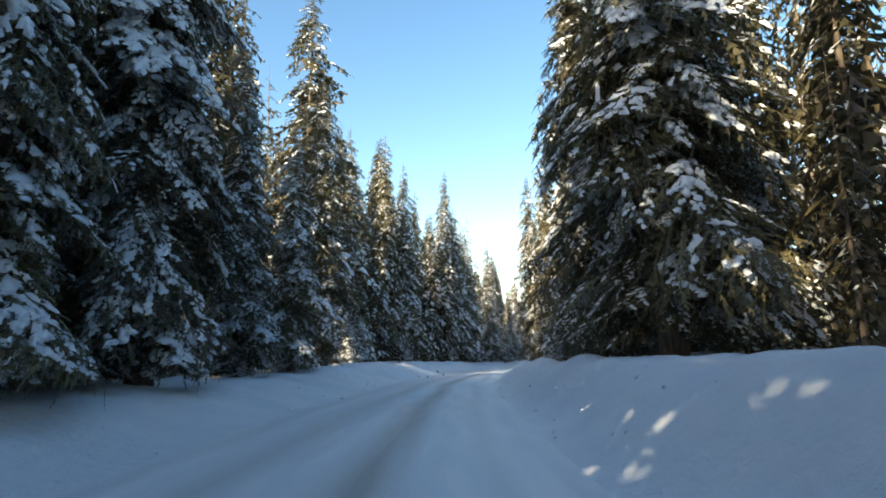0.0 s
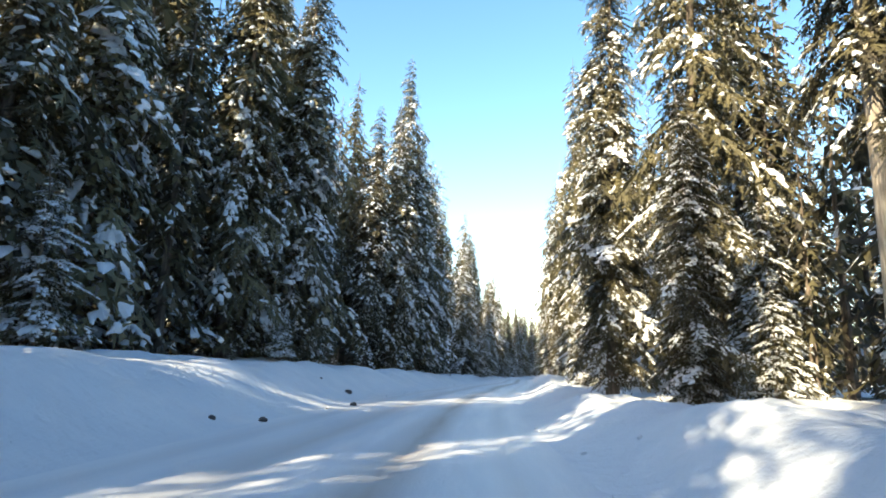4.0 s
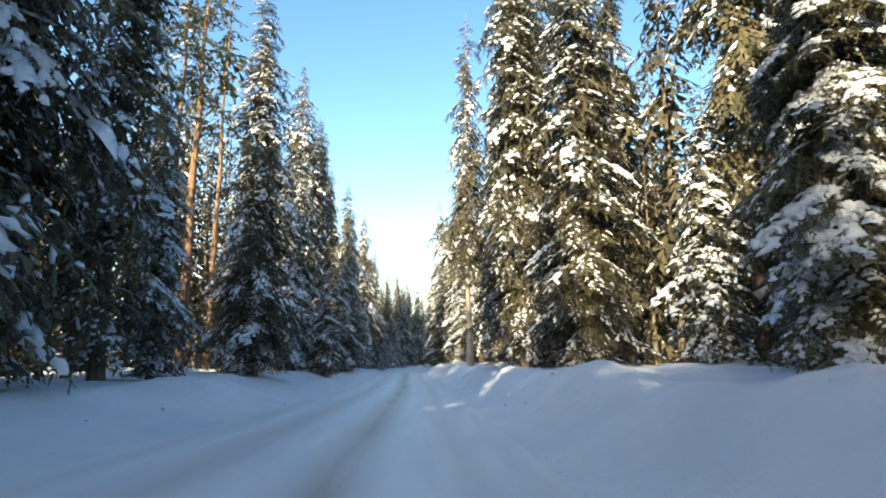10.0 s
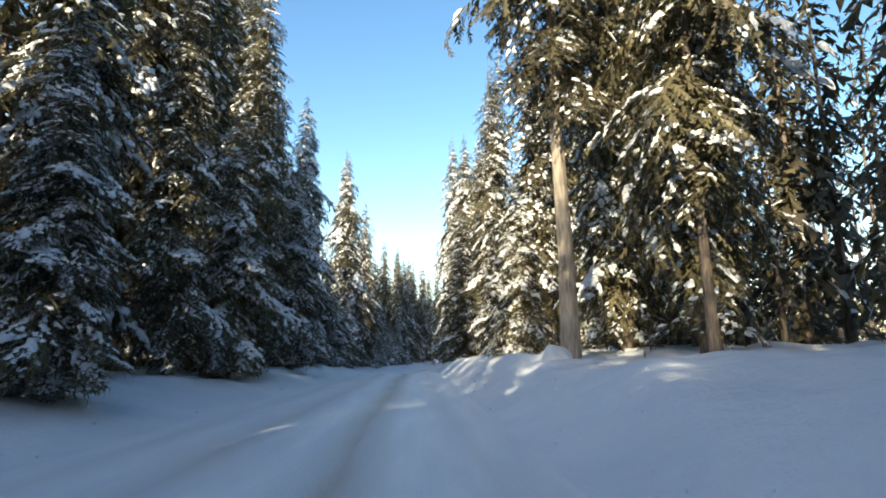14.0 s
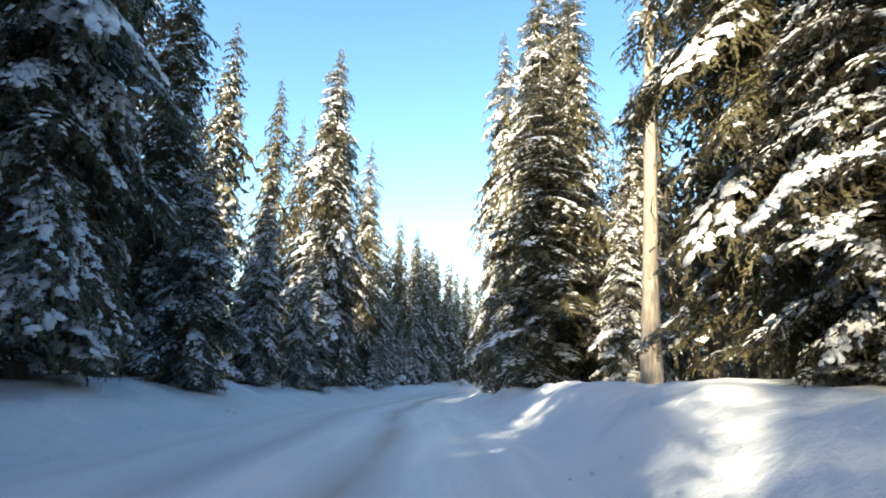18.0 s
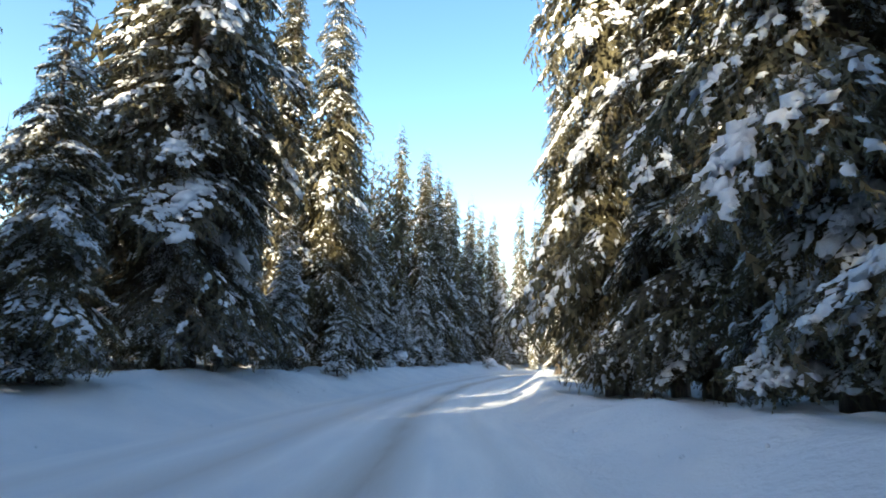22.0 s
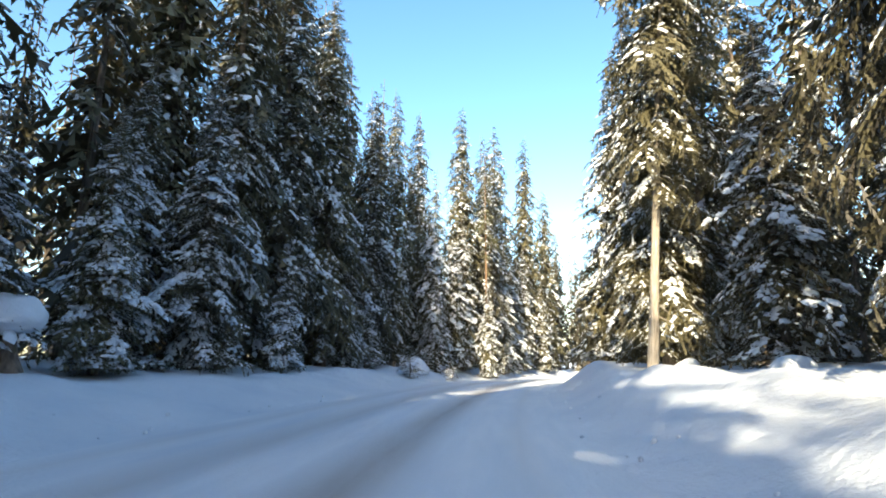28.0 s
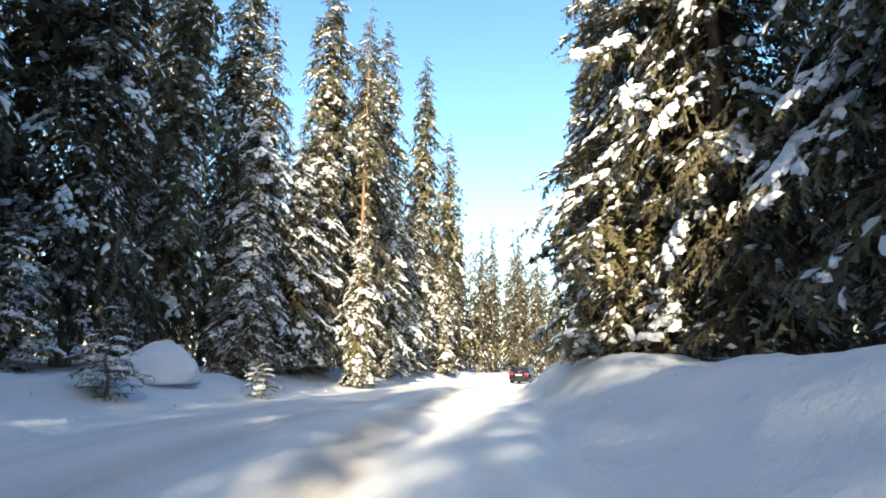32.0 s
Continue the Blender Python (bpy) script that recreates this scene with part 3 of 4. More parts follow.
BIG = dict(whorls=50, each=8)
SORTS = {
    # tall, dark firs with drooping limbs to the ground
    "fir_a": kind_of_tree("fir_tree", "tall dark green fir with snow-laden drooping branches", 1, 27, 0.30, BARK, NEEDLES, wide=2.7, bare=0.9, snow=0.36, droop=0.55, **BIG),
    "fir_b": kind_of_tree("fir_tree", "tall narrow dark fir with patches of snow", 2, 28, 0.29, BARK, NEEDLES, wide=2.35, bare=1.4, snow=0.28, droop=0.65, gaps=0.12, uneven=0.26, **BIG),
    "fir_c": kind_of_tree("fir_tree", "broad dark fir with heavy snow on its boughs", 3, 25, 0.33, BARK, NEEDLES, wide=3.1, bare=1.1, snow=0.4, droop=0.55, gaps=0.1, uneven=0.26, **BIG),
    "laden": kind_of_tree("fir_tree", "big fir bowed under thick cushions of snow", 12, 25, 0.33, BARK, NEEDLES, wide=2.7, bare=0.8, snow=0.85, droop=0.7, gaps=0.08, uneven=0.28, lump=1.6, **BIG),
    # dense, whitened spruces
    "white_a": kind_of_tree("spruce_tree", "conical spruce thickly covered in snow", 4, 16, 0.20, BARK, NEEDLES, wide=2.9, bare=0.4, whorls=34, each=8, snow=0.75, slope=0.34, droop=0.5, gaps=0.05, lump=1.2),
    "white_b": kind_of_tree("spruce_tree", "slender spruce whitened by snow", 5, 18, 0.19, BARK, NEEDLES, wide=2.4, bare=0.5, whorls=40, each=8, snow=0.62, slope=0.3, droop=0.6, gaps=0.08, lump=1.2),
    # ragged old firs with a bare lower stem
    "old_a": kind_of_tree("old_fir_tree", "ragged old fir with a bare lower trunk and snowy boughs", 6, 29, 0.33, BARK, NEEDLES, dict(stubs=16, stub_low=1.5, stub_high=9), wide=2.8, bare=5.0, whorls=42, each=7, snow=0.22, droop=0.7, gaps=0.22, uneven=0.35),
    "old_b": kind_of_tree("old_fir_tree", "old fir with a pale sunlit trunk and hanging boughs", 7, 28, 0.34, PALE_BARK, NEEDLES, dict(stubs=14, stub_low=2, stub_high=11), wide=2.6, bare=7.0, whorls=38, each=7, snow=0.22, droop=0.75, gaps=0.2, uneven=0.35),
    "old_c": kind_of_tree("old_fir_tree", "old fir with a long bare sunlit trunk and high crown", 14, 29, 0.32, PALE_BARK, NEEDLES, dict(stubs=18, stub_low=3, stub_high=13), wide=2.3, bare=12.0, whorls=26, each=6, snow=0.22, droop=0.7, gaps=0.2, uneven=0.35),
    # pines with a high crown
    "pine": kind_of_tree("pine_tree", "tall pine with an orange bare trunk and a thin high crown", 8, 26, 0.24, PINE_BARK, PINE_NEEDLES, dict(stubs=14, stub_low=3, stub_high=14, sway=0.16), wide=2.2, bare=13.0, whorls=20, each=5, snow=0.2, droop=0.25, gaps=0.3, uneven=0.4),
    # young trees at the edge of the wood
    "young": kind_of_tree("young_spruce", "young spruce weighed down with snow at the edge of the wood", 9, 4.5, 0.06, BARK, NEEDLES, wide=1.5, bare=0.12, whorls=16, each=7, snow=0.9, slope=0.42, droop=0.5, gaps=0.06, lump=1.5, skirt=0.6),
    "sapling": kind_of_tree("spruce_sapling", "spruce sapling half buried in snow", 10, 1.6, 0.03, BARK, NEEDLES, wide=0.7, bare=0.05, whorls=9, each=6, snow=0.85, slope=0.5, droop=0.45, gaps=0.08, lump=1.5, skirt=0.2),
}
TREE_ROLL = random.Random(11)


def tree(sort, x, y, tall, width=1.0, lean=0.0, lean_to=0.0, girth=1.0, overhang=False):
    """One tree of a sort, of that height, standing on the snow at x, y."""
    k = SORTS[sort]
    i = np.argmin((AXIS[:, 0] - x) ** 2 + (AXIS[:, 1] - y) ** 2)
    away = (np.array((x, y)) - AXIS[i, :2]) @ ACROSS[i]
    if 0 < away < 4.7 and tall > 12 and sort != "old_b" and not overhang:
        x, y = AXIS[i, :2] + 4.7 * ACROSS[i]
        away = 4.7
    size = tall / k["tall"]
    root = new(k["name"])
    root.empty_display_size = 0.3
    # boughs end short of the road
    room = (away - 2.1 if away > 0 else -away - 4.4) / (1.05 * k["wide"])
    across = min(size ** 0.75 * width, max(room, 0.5)) if not overhang else size ** 0.75 * width
    if tall < 7:
        fine = 2
    elif not -13 < away < 11.5 or ALONG[i] > 275:
        fine = 1
    else:
        fine = 3 if -9.6 < away < 7.6 and ALONG[i] < 240 else 2
    turn = Matrix.Rotation(radians(TREE_ROLL.uniform(0, 360)), 4, "Z")
    tip = Matrix.Rotation(radians(lean + TREE_ROLL.uniform(-0.8, 0.8)), 4, Vector((-math.sin(radians(lean_to)), math.cos(radians(lean_to)), 0)))
    root.matrix_basis = Matrix.Translation((x, y, ground_at(x, y) - 0.12)) @ tip @ turn @ Matrix.Diagonal((across, across, size, 1))
    for part_name, mesh in zip(("trunk", "crown", "snow"), (k["trunk"], *crown_of(k, fine))):
        ob = new(part_name, mesh)
        ob.parent = root
        if part_name == "trunk":
            ob.scale = (girth, girth, 1)
        if part_name == "snow":
            tagged(ob, "white lumps and dusting of snow", kind="stuff")
    tagged(root, k["label"], "tree", group="roadside trees")
    return root


# the wood on the driver's left, from where the drive begins
tree("laden", -9.1, 10.4, 22)
tree("laden", -8.3, 15.0, 24)
tree("white_b", -8.9, 23.5, 15, 1.1)
tree("fir_a", -12.2, 17.8, 27)
tree("pine", -14.8, 30.3, 27)
tree("pine", -13.4, 34.3, 26)
tree("white_a", -8.5, 29.9, 14)
tree("fir_b", -8.4, 37.1, 21, 1.05)
tree("old_a", -10.6, 40.3, 31, 1.25)
tree("fir_a", -13.9, 43.8, 19)
tree("young", -8.4, 45.3, 4.6)
tree("young", -9.1, 49.3, 5.2)
tree("young", -8.7, 52.4, 5.8, 1.1)
tree("laden", -10.1, 56.2, 25)
tree("fir_c", -13.6, 58.2, 25)
tree("laden", -10.3, 61.3, 23)
tree("fir_b", -12.8, 64.7, 28)
tree("fir_a", -8.5, 67.4, 28)
tree("fir_b", -9.3, 71.6, 30)
tree("white_a", -7.2, 75.1, 10)
# added between the others, to shade the right bank farther on
tree("fir_b", -10.6, 53.0, 24)
tree("fir_c", -10.3, 80.1, 31)
tree("white_b", -6.1, 79.1, 12)
# another fir added for the shade it casts on the right
tree("fir_c", -7.9, 74.6, 25)
tree("fir_b", -3.1, 85.1, 24, 1.05)
tree("fir_b", -0.3, 91.9, 33)
tree("old_a", -5.3, 87.7, 28)
tree("fir_a", -3.6, 96.6, 26)
tree("fir_a", 1.5, 97.6, 24)
tree("fir_c", 2.5, 101.6, 26)
tree("white_a", 0.7, 104.6, 13)
tree("fir_b", 3.9, 107.1, 22)
tree("old_a", -0.9, 108.6, 28)
tree("white_b", 4.6, 110.8, 13)
tree("fir_a", 7.9, 116.0, 21)
tree("pine", 3.6, 118.1, 27)
tree("pine", 3.8, 120.6, 32, girth=1.1)
tree("white_a", 6.5, 122.9, 15)
tree("pine", 4.5, 126.1, 29)
tree("white_b", 7.6, 130.5, 17)
tree("laden", 8.8, 128.7, 16)
tree("white_a", 12.0, 129.6, 8)
tree("laden", 10.1, 134.7, 19)
tree("fir_b", 12.7, 136.4, 14)
tree("white_a", 14.0, 139.3, 11)
tree("fir_a", 12.0, 144.5, 26)
tree("fir_b", 14.7, 142.2, 19)
tree("fir_a", 13.5, 149.6, 23, 0.75)
# set back along the sun's line, added only to shade trees across the road
tree("fir_c", 9.8, 142.0, 31)
tree("white_a", 16.0, 150.5, 13)
tree("laden", 15.5, 155.4, 10.5, 1.1)
tree("laden", 16.7, 160.5, 21)
tree("fir_a", 13.7, 163.4, 27)
tree("white_a", 18.8, 166.3, 8.2, 1.15)
tree("fir_a", 16.3, 169.9, 18.5)
tree("laden", 14.1, 179.3, 22)
tree("white_a", 19.9, 173.6, 8.5)
tree("white_b", 19.3, 178.1, 12)
tree("white_b", 21.5, 181.0, 8.0)
tree("white_a", 22.3, 185.6, 8.5)
tree("laden", 14.6, 188.4, 27)
tree("white_b", 23.0, 191.0, 8)
# added here for its long shadow over the right bank
tree("fir_c", 22.4, 192.7, 29, 1.1)
tree("white_a", 18.4, 194.2, 11)
tree("fir_b", 18.8, 196.5, 13)
tree("fir_b", 21.3, 198.3, 13)
tree("laden", 22.4, 196.0, 31, 0.95)
tree("white_b", 24.0, 197.2, 10)
tree("white_b", 22.7, 202.2, 10)
tree("old_a", 19.0, 212.0, 31)
tree("white_a", 25.2, 201.4, 7)
tree("white_a", 25.1, 205.0, 9)
tree("fir_a", 27.1, 208.3, 28)
tree("young", 27.9, 203.6, 4.6)
tree("fir_b", 23.9, 207.5, 26)
tree("white_a", 28.8, 210.0, 10)
tree("fir_b", 28.5, 213.6, 17)
tree("fir_b", 27.2, 217.0, 25)
tree("white_b", 30.6, 217.0, 12)
tree("pine", 27.1, 222.5, 24)
tree("pine", 29.1, 225.0, 23)
tree("young", 32.4, 219.6, 5.2)
tree("white_a", 33.7, 222.8, 6.5)
tree("white_b", 33.6, 225.6, 9.5)
tree("white_a", 35.4, 226.2, 9.5)
tree("fir_a", 33.3, 231.8, 26)
tree("fir_b", 35.9, 231.0, 23)
tree("fir_a", 37.9, 234.4, 23)
tree("young", 38.1, 230.6, 4.5)
tree("fir_b", 37.5, 239.0, 26)
tree("fir_a", 40.5, 238.5, 22)
tree("fir_b", 40.9, 243.5, 24)
tree("old_a", 42.6, 246.8, 23)
tree("white_b", 41.9, 240.0, 9)
tree("young", 43.5, 241.4, 4.2)
tree("fir_a", 44.4, 245.6, 20)
tree("fir_b", 46.8, 249.2, 22)
tree("sapling", 49.1, 242.2, 1.7, 1.2)
tree("sapling", 45.5, 239.2, 2.3, 1.2)
tree("white_a", 49.5, 246.6, 7.5)
tree("white_b", 50.2, 249.1, 16)
tree("fir_b", 49.4, 252.0, 22)
tree("white_a", 52.0, 249.5, 11)
tree("white_a", 53.5, 251.6, 13)
tree("pine", 55.5, 251.0, 20)
tree("fir_b", 54.7, 255.2, 25)
tree("old_a", 56.9, 254.7, 19)
tree("fir_b", 58.4, 258.5, 24)
tree("white_a", 54.9, 249.6, 8)
tree("white_b", 59.9, 257.3, 13)
tree("white_a", 62.8, 261.2, 12)
tree("fir_a", 62.2, 263.5, 28)
tree("white_b", 65.6, 264.0, 14)
tree("fir_b", 67.8, 267.9, 29)
tree("fir_a", 71.4, 269.5, 23)
tree("white_b", 69.2, 266.3, 12)
tree("young", -5.0, 63.6, 2.8, 1.2)
# tall firs added as sun blockers, to shade the right bank and its trees
tree("fir_a", 23.3, 213.6, 30)
tree("fir_b", 17.0, 202.9, 31)
tree("fir_b", 11.8, 152.1, 30)
tree("fir_a", 12.4, 157.4, 30)
tree("fir_c", -0.9, 88.5, 26)
tree("fir_c", 1.1, 94.2, 27)

# the wood on the driver's right
tree("fir_c", 6.3, 16.1, 25, 1.1)
tree("fir_a", 5.9, 22.6, 26)
tree("fir_a", 10.2, 19.1, 27)
tree("fir_a", 10.3, 24.6, 27)
tree("laden", 8.3, 31.7, 25)
tree("young", 6.8, 34.1, 4.0)
tree("white_b", 10.0, 34.2, 13)
tree("laden", 9.8, 40.8, 26)
tree("white_a", 9.8, 38.2, 11)
tree("young", 7.8, 43.5, 4.2)
tree("old_b", 11.6, 49.2, 27, 1.0, girth=0.85)
tree("old_a", 9.8, 54.2, 23)
tree("fir_a", 8.7, 52.6, 9.5)
tree("white_b", 14.6, 51.5, 12)
tree("fir_b", 8.6, 58.8, 21)
tree("young", 12.4, 54.8, 4.5)
tree("white_a", 14.2, 58.1, 10)
tree("fir_a", 16.5, 62.6, 26)
tree("white_b", 13.6, 65.0, 13, 1.2)
tree("white_a", 14.9, 69.1, 15)
tree("fir_a", 13.6, 74.5, 22)
tree("white_b", 17.0, 74.4, 20)
tree("white_a", 11.9, 72.1, 7.5, 1.2)
tree("fir_a", 16.0, 77.7, 25)
tree("old_a", 14.3, 82.5, 28, girth=0.6, overhang=True)
tree("fir_c", 18.0, 82.8, 26)
tree("old_b", 16.2, 87.1, 29, 1.15, girth=0.55, overhang=True)
# two firs added on the left, to keep sun off the right bank
tree("fir_a", -7.6, 63.5, 27)
tree("fir_c", -5.7, 67.6, 25)
tree("white_b", 16.9, 93.1, 12)
tree("fir_a", 21.2, 90.8, 27)
tree("old_a", 24.8, 102.6, 26)
tree("white_b", 21.9, 97.8, 12)
tree("white_a", 22.9, 102.8, 10)
tree("fir_a", 21.2, 107.7, 22, 1.1)
tree("fir_b", 20.3, 112.0, 27)
tree("fir_a", 21.8, 113.9, 31)
tree("fir_b", 26.5, 116.2, 26)
tree("old_a", 26.3, 112.8, 26)
tree("white_b", 25.3, 119.3, 14)
tree("fir_c", 23.8, 119.2, 24, 0.6)
tree("old_a", 26.8, 130.2, 27, girth=0.5)
tree("fir_b", 28.4, 132.2, 30)
tree("old_b", 24.4, 133.4, 33, 1.0, girth=0.75, overhang=True)
tree("white_a", 25.9, 141.0, 9)
tree("fir_a", 28.8, 137.3, 27)
tree("fir_a", 32.1, 141.6, 26)
tree("fir_c", 31.2, 150.1, 23)
tree("white_b", 33.7, 147.8, 17)
tree("fir_c", 34.6, 152.4, 25)
tree("fir_a", 30.0, 155.1, 22)
tree("white_a", 29.0, 152.7, 9)
tree("old_c", 32.5, 163.2, 29, 1.0, 2.5, -13, girth=0.95)
tree("white_a", 33.3, 165.8, 7.5)
tree("white_b", 34.9, 167.4, 13)
tree("fir_b", 32.0, 170.2, 15.5, 1.75, overhang=True)
tree("white_a", 36.1, 170.6, 11)
tree("fir_b", 35.1, 173.0, 23)
tree("fir_c", 34.2, 175.6, 26)
tree("laden", 36.2, 177.7, 27)
tree("laden", 36.0, 181.5, 27)
tree("old_a", 45.3, 182.5, 24)
tree("fir_c", 38.1, 187.9, 26, 1.1)
tree("fir_c", 37.7, 192.8, 34, 0.9, overhang=True)
tree("fir_b", 39.0, 194.7, 25)
tree("old_a", 40.4, 193.1, 27)
tree("white_a", 41.3, 202.0, 5.8, 1.2)
tree("white_b", 41.9, 200.2, 6.0, 1.2)
tree("old_b", 42.5, 197.9, 26)
tree("white_a", 41.7, 203.9, 4.2, 1.1)
tree("fir_b", 43.0, 211.2, 29, 0.75, overhang=True)
tree("old_a", 45.5, 206.5, 25)
tree("white_b", 47.7, 214.3, 9)
tree("white_b", 50.6, 215.0, 14)
tree("laden", 51.0, 211.6, 23)
tree("old_b", 48.3, 222.6, 25, 1.1, 5.0, -25, girth=0.52)
tree("white_a", 50.4, 219.8, 11, 1.1)
tree("fir_c", 51.2, 225.2, 15)
tree("fir_a", 55.2, 227.1, 22, 1.1)
tree("fir_c", 56.1, 229.9, 21)
tree("old_a", 59.3, 228.5, 24)
tree("fir_a", 56.9, 233.5, 22)
tree("white_a", 57.5, 236.2, 20, 1.2, overhang=True)
tree("white_a", 59.5, 240.7, 15)
tree("fir_a", 62.8, 242.3, 20)
tree("white_b", 66.0, 246.0, 15)
tree("fir_b", 69.7, 250.1, 20)


def low_tree(seed, tall, wide, bare, snow, near=False):
    whorls, each = (25, 6) if near else (15, 5)
    green, white = spruce(seed, tall, wide, bare, whorls, each, snow, droop=0.6, gaps=0.05, fine=0, low=99.0, lump=1.2)
    return green, white, stem(seed + 9, tall, 0.26, sides=5, rings=4, stubs=0)


def far_tree(seed, tall, wide):
    green, white = spruce(seed, tall, wide, 1.0, 10, 4, 0.2, droop=0.6, gaps=0.05, fine=-1, low=99.0)
    return green, white, stem(seed + 9, tall, 0.26, sides=4, rings=3, stubs=0)


def background_forest():
    """The wood behind the first rows and far along the road, as one mass; some left rows are added for shade."""
    r = np.random.RandomState(5)
    plain_ones = [low_tree(31, 24, 3.0, 1.0, 0.2), low_tree(32, 26, 2.6, 2.5, 0.15), low_tree(33, 20, 2.8, 0.5, 0.25)]
    fuller = [low_tree(34, 24, 2.7, 1.0, 0.35, True), low_tree(35, 26, 2.4, 2.0, 0.3, True)]
    distant = [far_tree(36, 25, 3.2), far_tree(37, 22, 3.0)]
    spots = []

    def row(first, last, step, across, sizes, kinds=plain_ones):
        for s in np.arange(first, last, step):
            i = np.argmin(np.abs(ALONG - s - r.uniform(-0.4, 0.4) * step))
            spots.append((i, across + r.uniform(-1.8, 1.8), r.uniform(*sizes), kinds))

    for across, step, kinds in ((-19, 4.6, plain_ones), (-24, 5.0, distant), (-31, 5.6, distant)):
        row(-75, 330, step, across, (0.8, 1.12), kinds)
    for across, step, kinds in ((16, 4.6, plain_ones), (21, 5.2, plain_ones), (28, 5.8, distant)):
        row(-50, 330, step, across, (0.75, 1.05), kinds)
    row(-10, 262, 3.6, -15.0, (0.4, 0.6))
    row(-10, 262, 3.6, 12.5, (0.4, 0.6))
    row(-10, 262, 4.4, -16.2, (0.85, 1.1), fuller)
    row(-10, 262, 5.0, 14.2, (0.75, 1.0), fuller)
    for across in (-39, -47, -57, -70, 36, 44, 54, 67):
        row(-75, 400, 6.5, across, (0.8, 1.15), distant)
    # four extra left rows, added to throw shade across the road
    row(58, 98, 2.8, -12.6, (0.62, 0.78), fuller)
    row(10, 34, 3.0, -12.6, (0.9, 1.15), fuller)
    row(212, 246, 3.2, -12.8, (0.8, 1.0), fuller)
    row(140, 172, 3.0, -12.8, (0.9, 1.1), fuller)
    # two unseen rows behind the start, added to shade its road and right-hand trees
    row(-45, 6, 2.8, -9.5, (1.1, 1.3), fuller)
    row(-80, 12, 3.4, -13.0, (1.1, 1.3), fuller)
    row(-50, 8, 4.0, 8.0, (0.9, 1.2))
    for across, step in ((-10.0, 3.6), (-14, 4.5), (7.5, 3.8), (11, 4.5)):
        row(262, 345, step, across, (0.6, 0.85), fuller)
        row(345, 430, step, across, (0.6, 0.85))
    vs, groups, at = [], {}, 0
    for i, a, size, kinds in spots:
        m = kinds[r.randint(len(kinds))]
        if 190 < ALONG[i] < 213 and -34 < a < -13:  # a clearing of low growth behind the first trees
            size *= 0.5
        # on the next three stretches growth is lowered to let sun through
        if 176 < ALONG[i] < 190 and -30 < a < -14:
            size *= 0.6
        if 33 < ALONG[i] < 43 and -24 < a < -13:
            size *= 0.55
        if 108 < ALONG[i] < 126 and -22 < a < -13:
            size *= 0.7
        x, y = AXIS[i, :2] + a * ACROSS[i]
        if np.min(np.hypot(AXIS[:, 0] - x, AXIS[:, 1] - y)) < 5.5:
            continue
        z = ground_at(x, y) - 0.3
        t = r.uniform(0, 6.28)
        turn = np.array([[math.cos(t), -math.sin(t), 0], [math.sin(t), math.cos(t), 0], [0, 0, 1]]) * size
        for slot, piece in enumerate(m):
            v = piece[0] @ turn.T + (x, y, z)
            vs.append(v)
            for f in piece[1] if isinstance(piece[1], list) else [piece[1]]:
                groups.setdefault((slot, f.shape[1]), []).append(f + at)
            at += len(v)
    faces = {key: np.concatenate(some) for key, some in groups.items()}
    slots = np.concatenate([np.full(len(f), slot) for (slot, _), f in faces.items()])
    me = mesh_from("background_forest", np.concatenate(vs), list(faces.values()), [NEEDLES, SNOW, BARK], slots, smooth=False)
    tagged(new("background_forest", me), "dense dark conifer forest dusted with snow behind the roadside trees", "forest", kind="stuff")


background_forest()


# ---- things by the road ----
def part(name, bm, mat, parent, label=""):
    me = bpy.data.meshes.new(name)
    bm.to_mesh(me)
    bm.free()
    me.materials.append(mat)
    ob = new(name, me)
    ob.parent = parent
    return tagged(ob, label)


def shade(bm):
    for f in bm.faces:
        f.smooth = True
    return bm


def loft(sections, closed_ends=True):
    """Rings of corners, one after another, joined into a skin."""
    bm = bmesh.new()
    rings = [[bm.verts.new(p) for p in ring] for ring in sections]
    for a, b in zip(rings, rings[1:]):
        for i in range(len(a)):
            j = (i + 1) % len(a)
            bm.faces.new((a[i], a[j], b[j], b[i]))
    if closed_ends:
        bm.faces.new(rings[0][::-1])
        bm.faces.new(rings[-1])
    bmesh.ops.recalc_face_normals(bm, faces=bm.faces)
    return bm


def block(lo, hi, bevel=0.01):
    bm = bmesh.new()
    bmesh.ops.create_cube(bm, size=1)
    for v in bm.verts:
        v.co = [(lo[k] + hi[k]) / 2 + v.co[k] * (hi[k] - lo[k]) for k in range(3)]
    bmesh.ops.bevel(bm, geom=bm.edges[:], offset=bevel, segments=2, affect="EDGES")
    return bm


def disc(centre, radius, width, sides=28, bevel=0.02):
    """A wheel-like drum round the x axis."""
    ring = [(-0.5 * width, radius - bevel), (-0.5 * width + bevel, radius), (0.5 * width - bevel, radius), (0.5 * width, radius - bevel)]
    angles = [2 * math.pi * k / sides for k in range(sides)]
    return loft([[(centre[0] + x, centre[1] + r * math.cos(a), centre[2] + r * math.sin(a)) for a in angles] for x, r in ring])


PAINT = plain("dark_blue_car_paint", (0.012, 0.014, 0.022), 0.25, 0.3, 0.05, 0.8)
RUBBER = plain("black_rubber", (0.012, 0.012, 0.012), 0.85)
ALLOY = plain("dull_alloy", (0.42, 0.43, 0.45), 0.35, 0.9)
WINDOW = plain("tinted_window", (0.015, 0.018, 0.022), 0.06, 0.0, 0.02, 0.5)
PLATE = plain("white_plate", (0.72, 0.73, 0.75), 0.4)
INK = plain("black_print", (0.02, 0.02, 0.02), 0.5)
TRIM = plain("black_plastic", (0.018, 0.018, 0.02), 0.6)


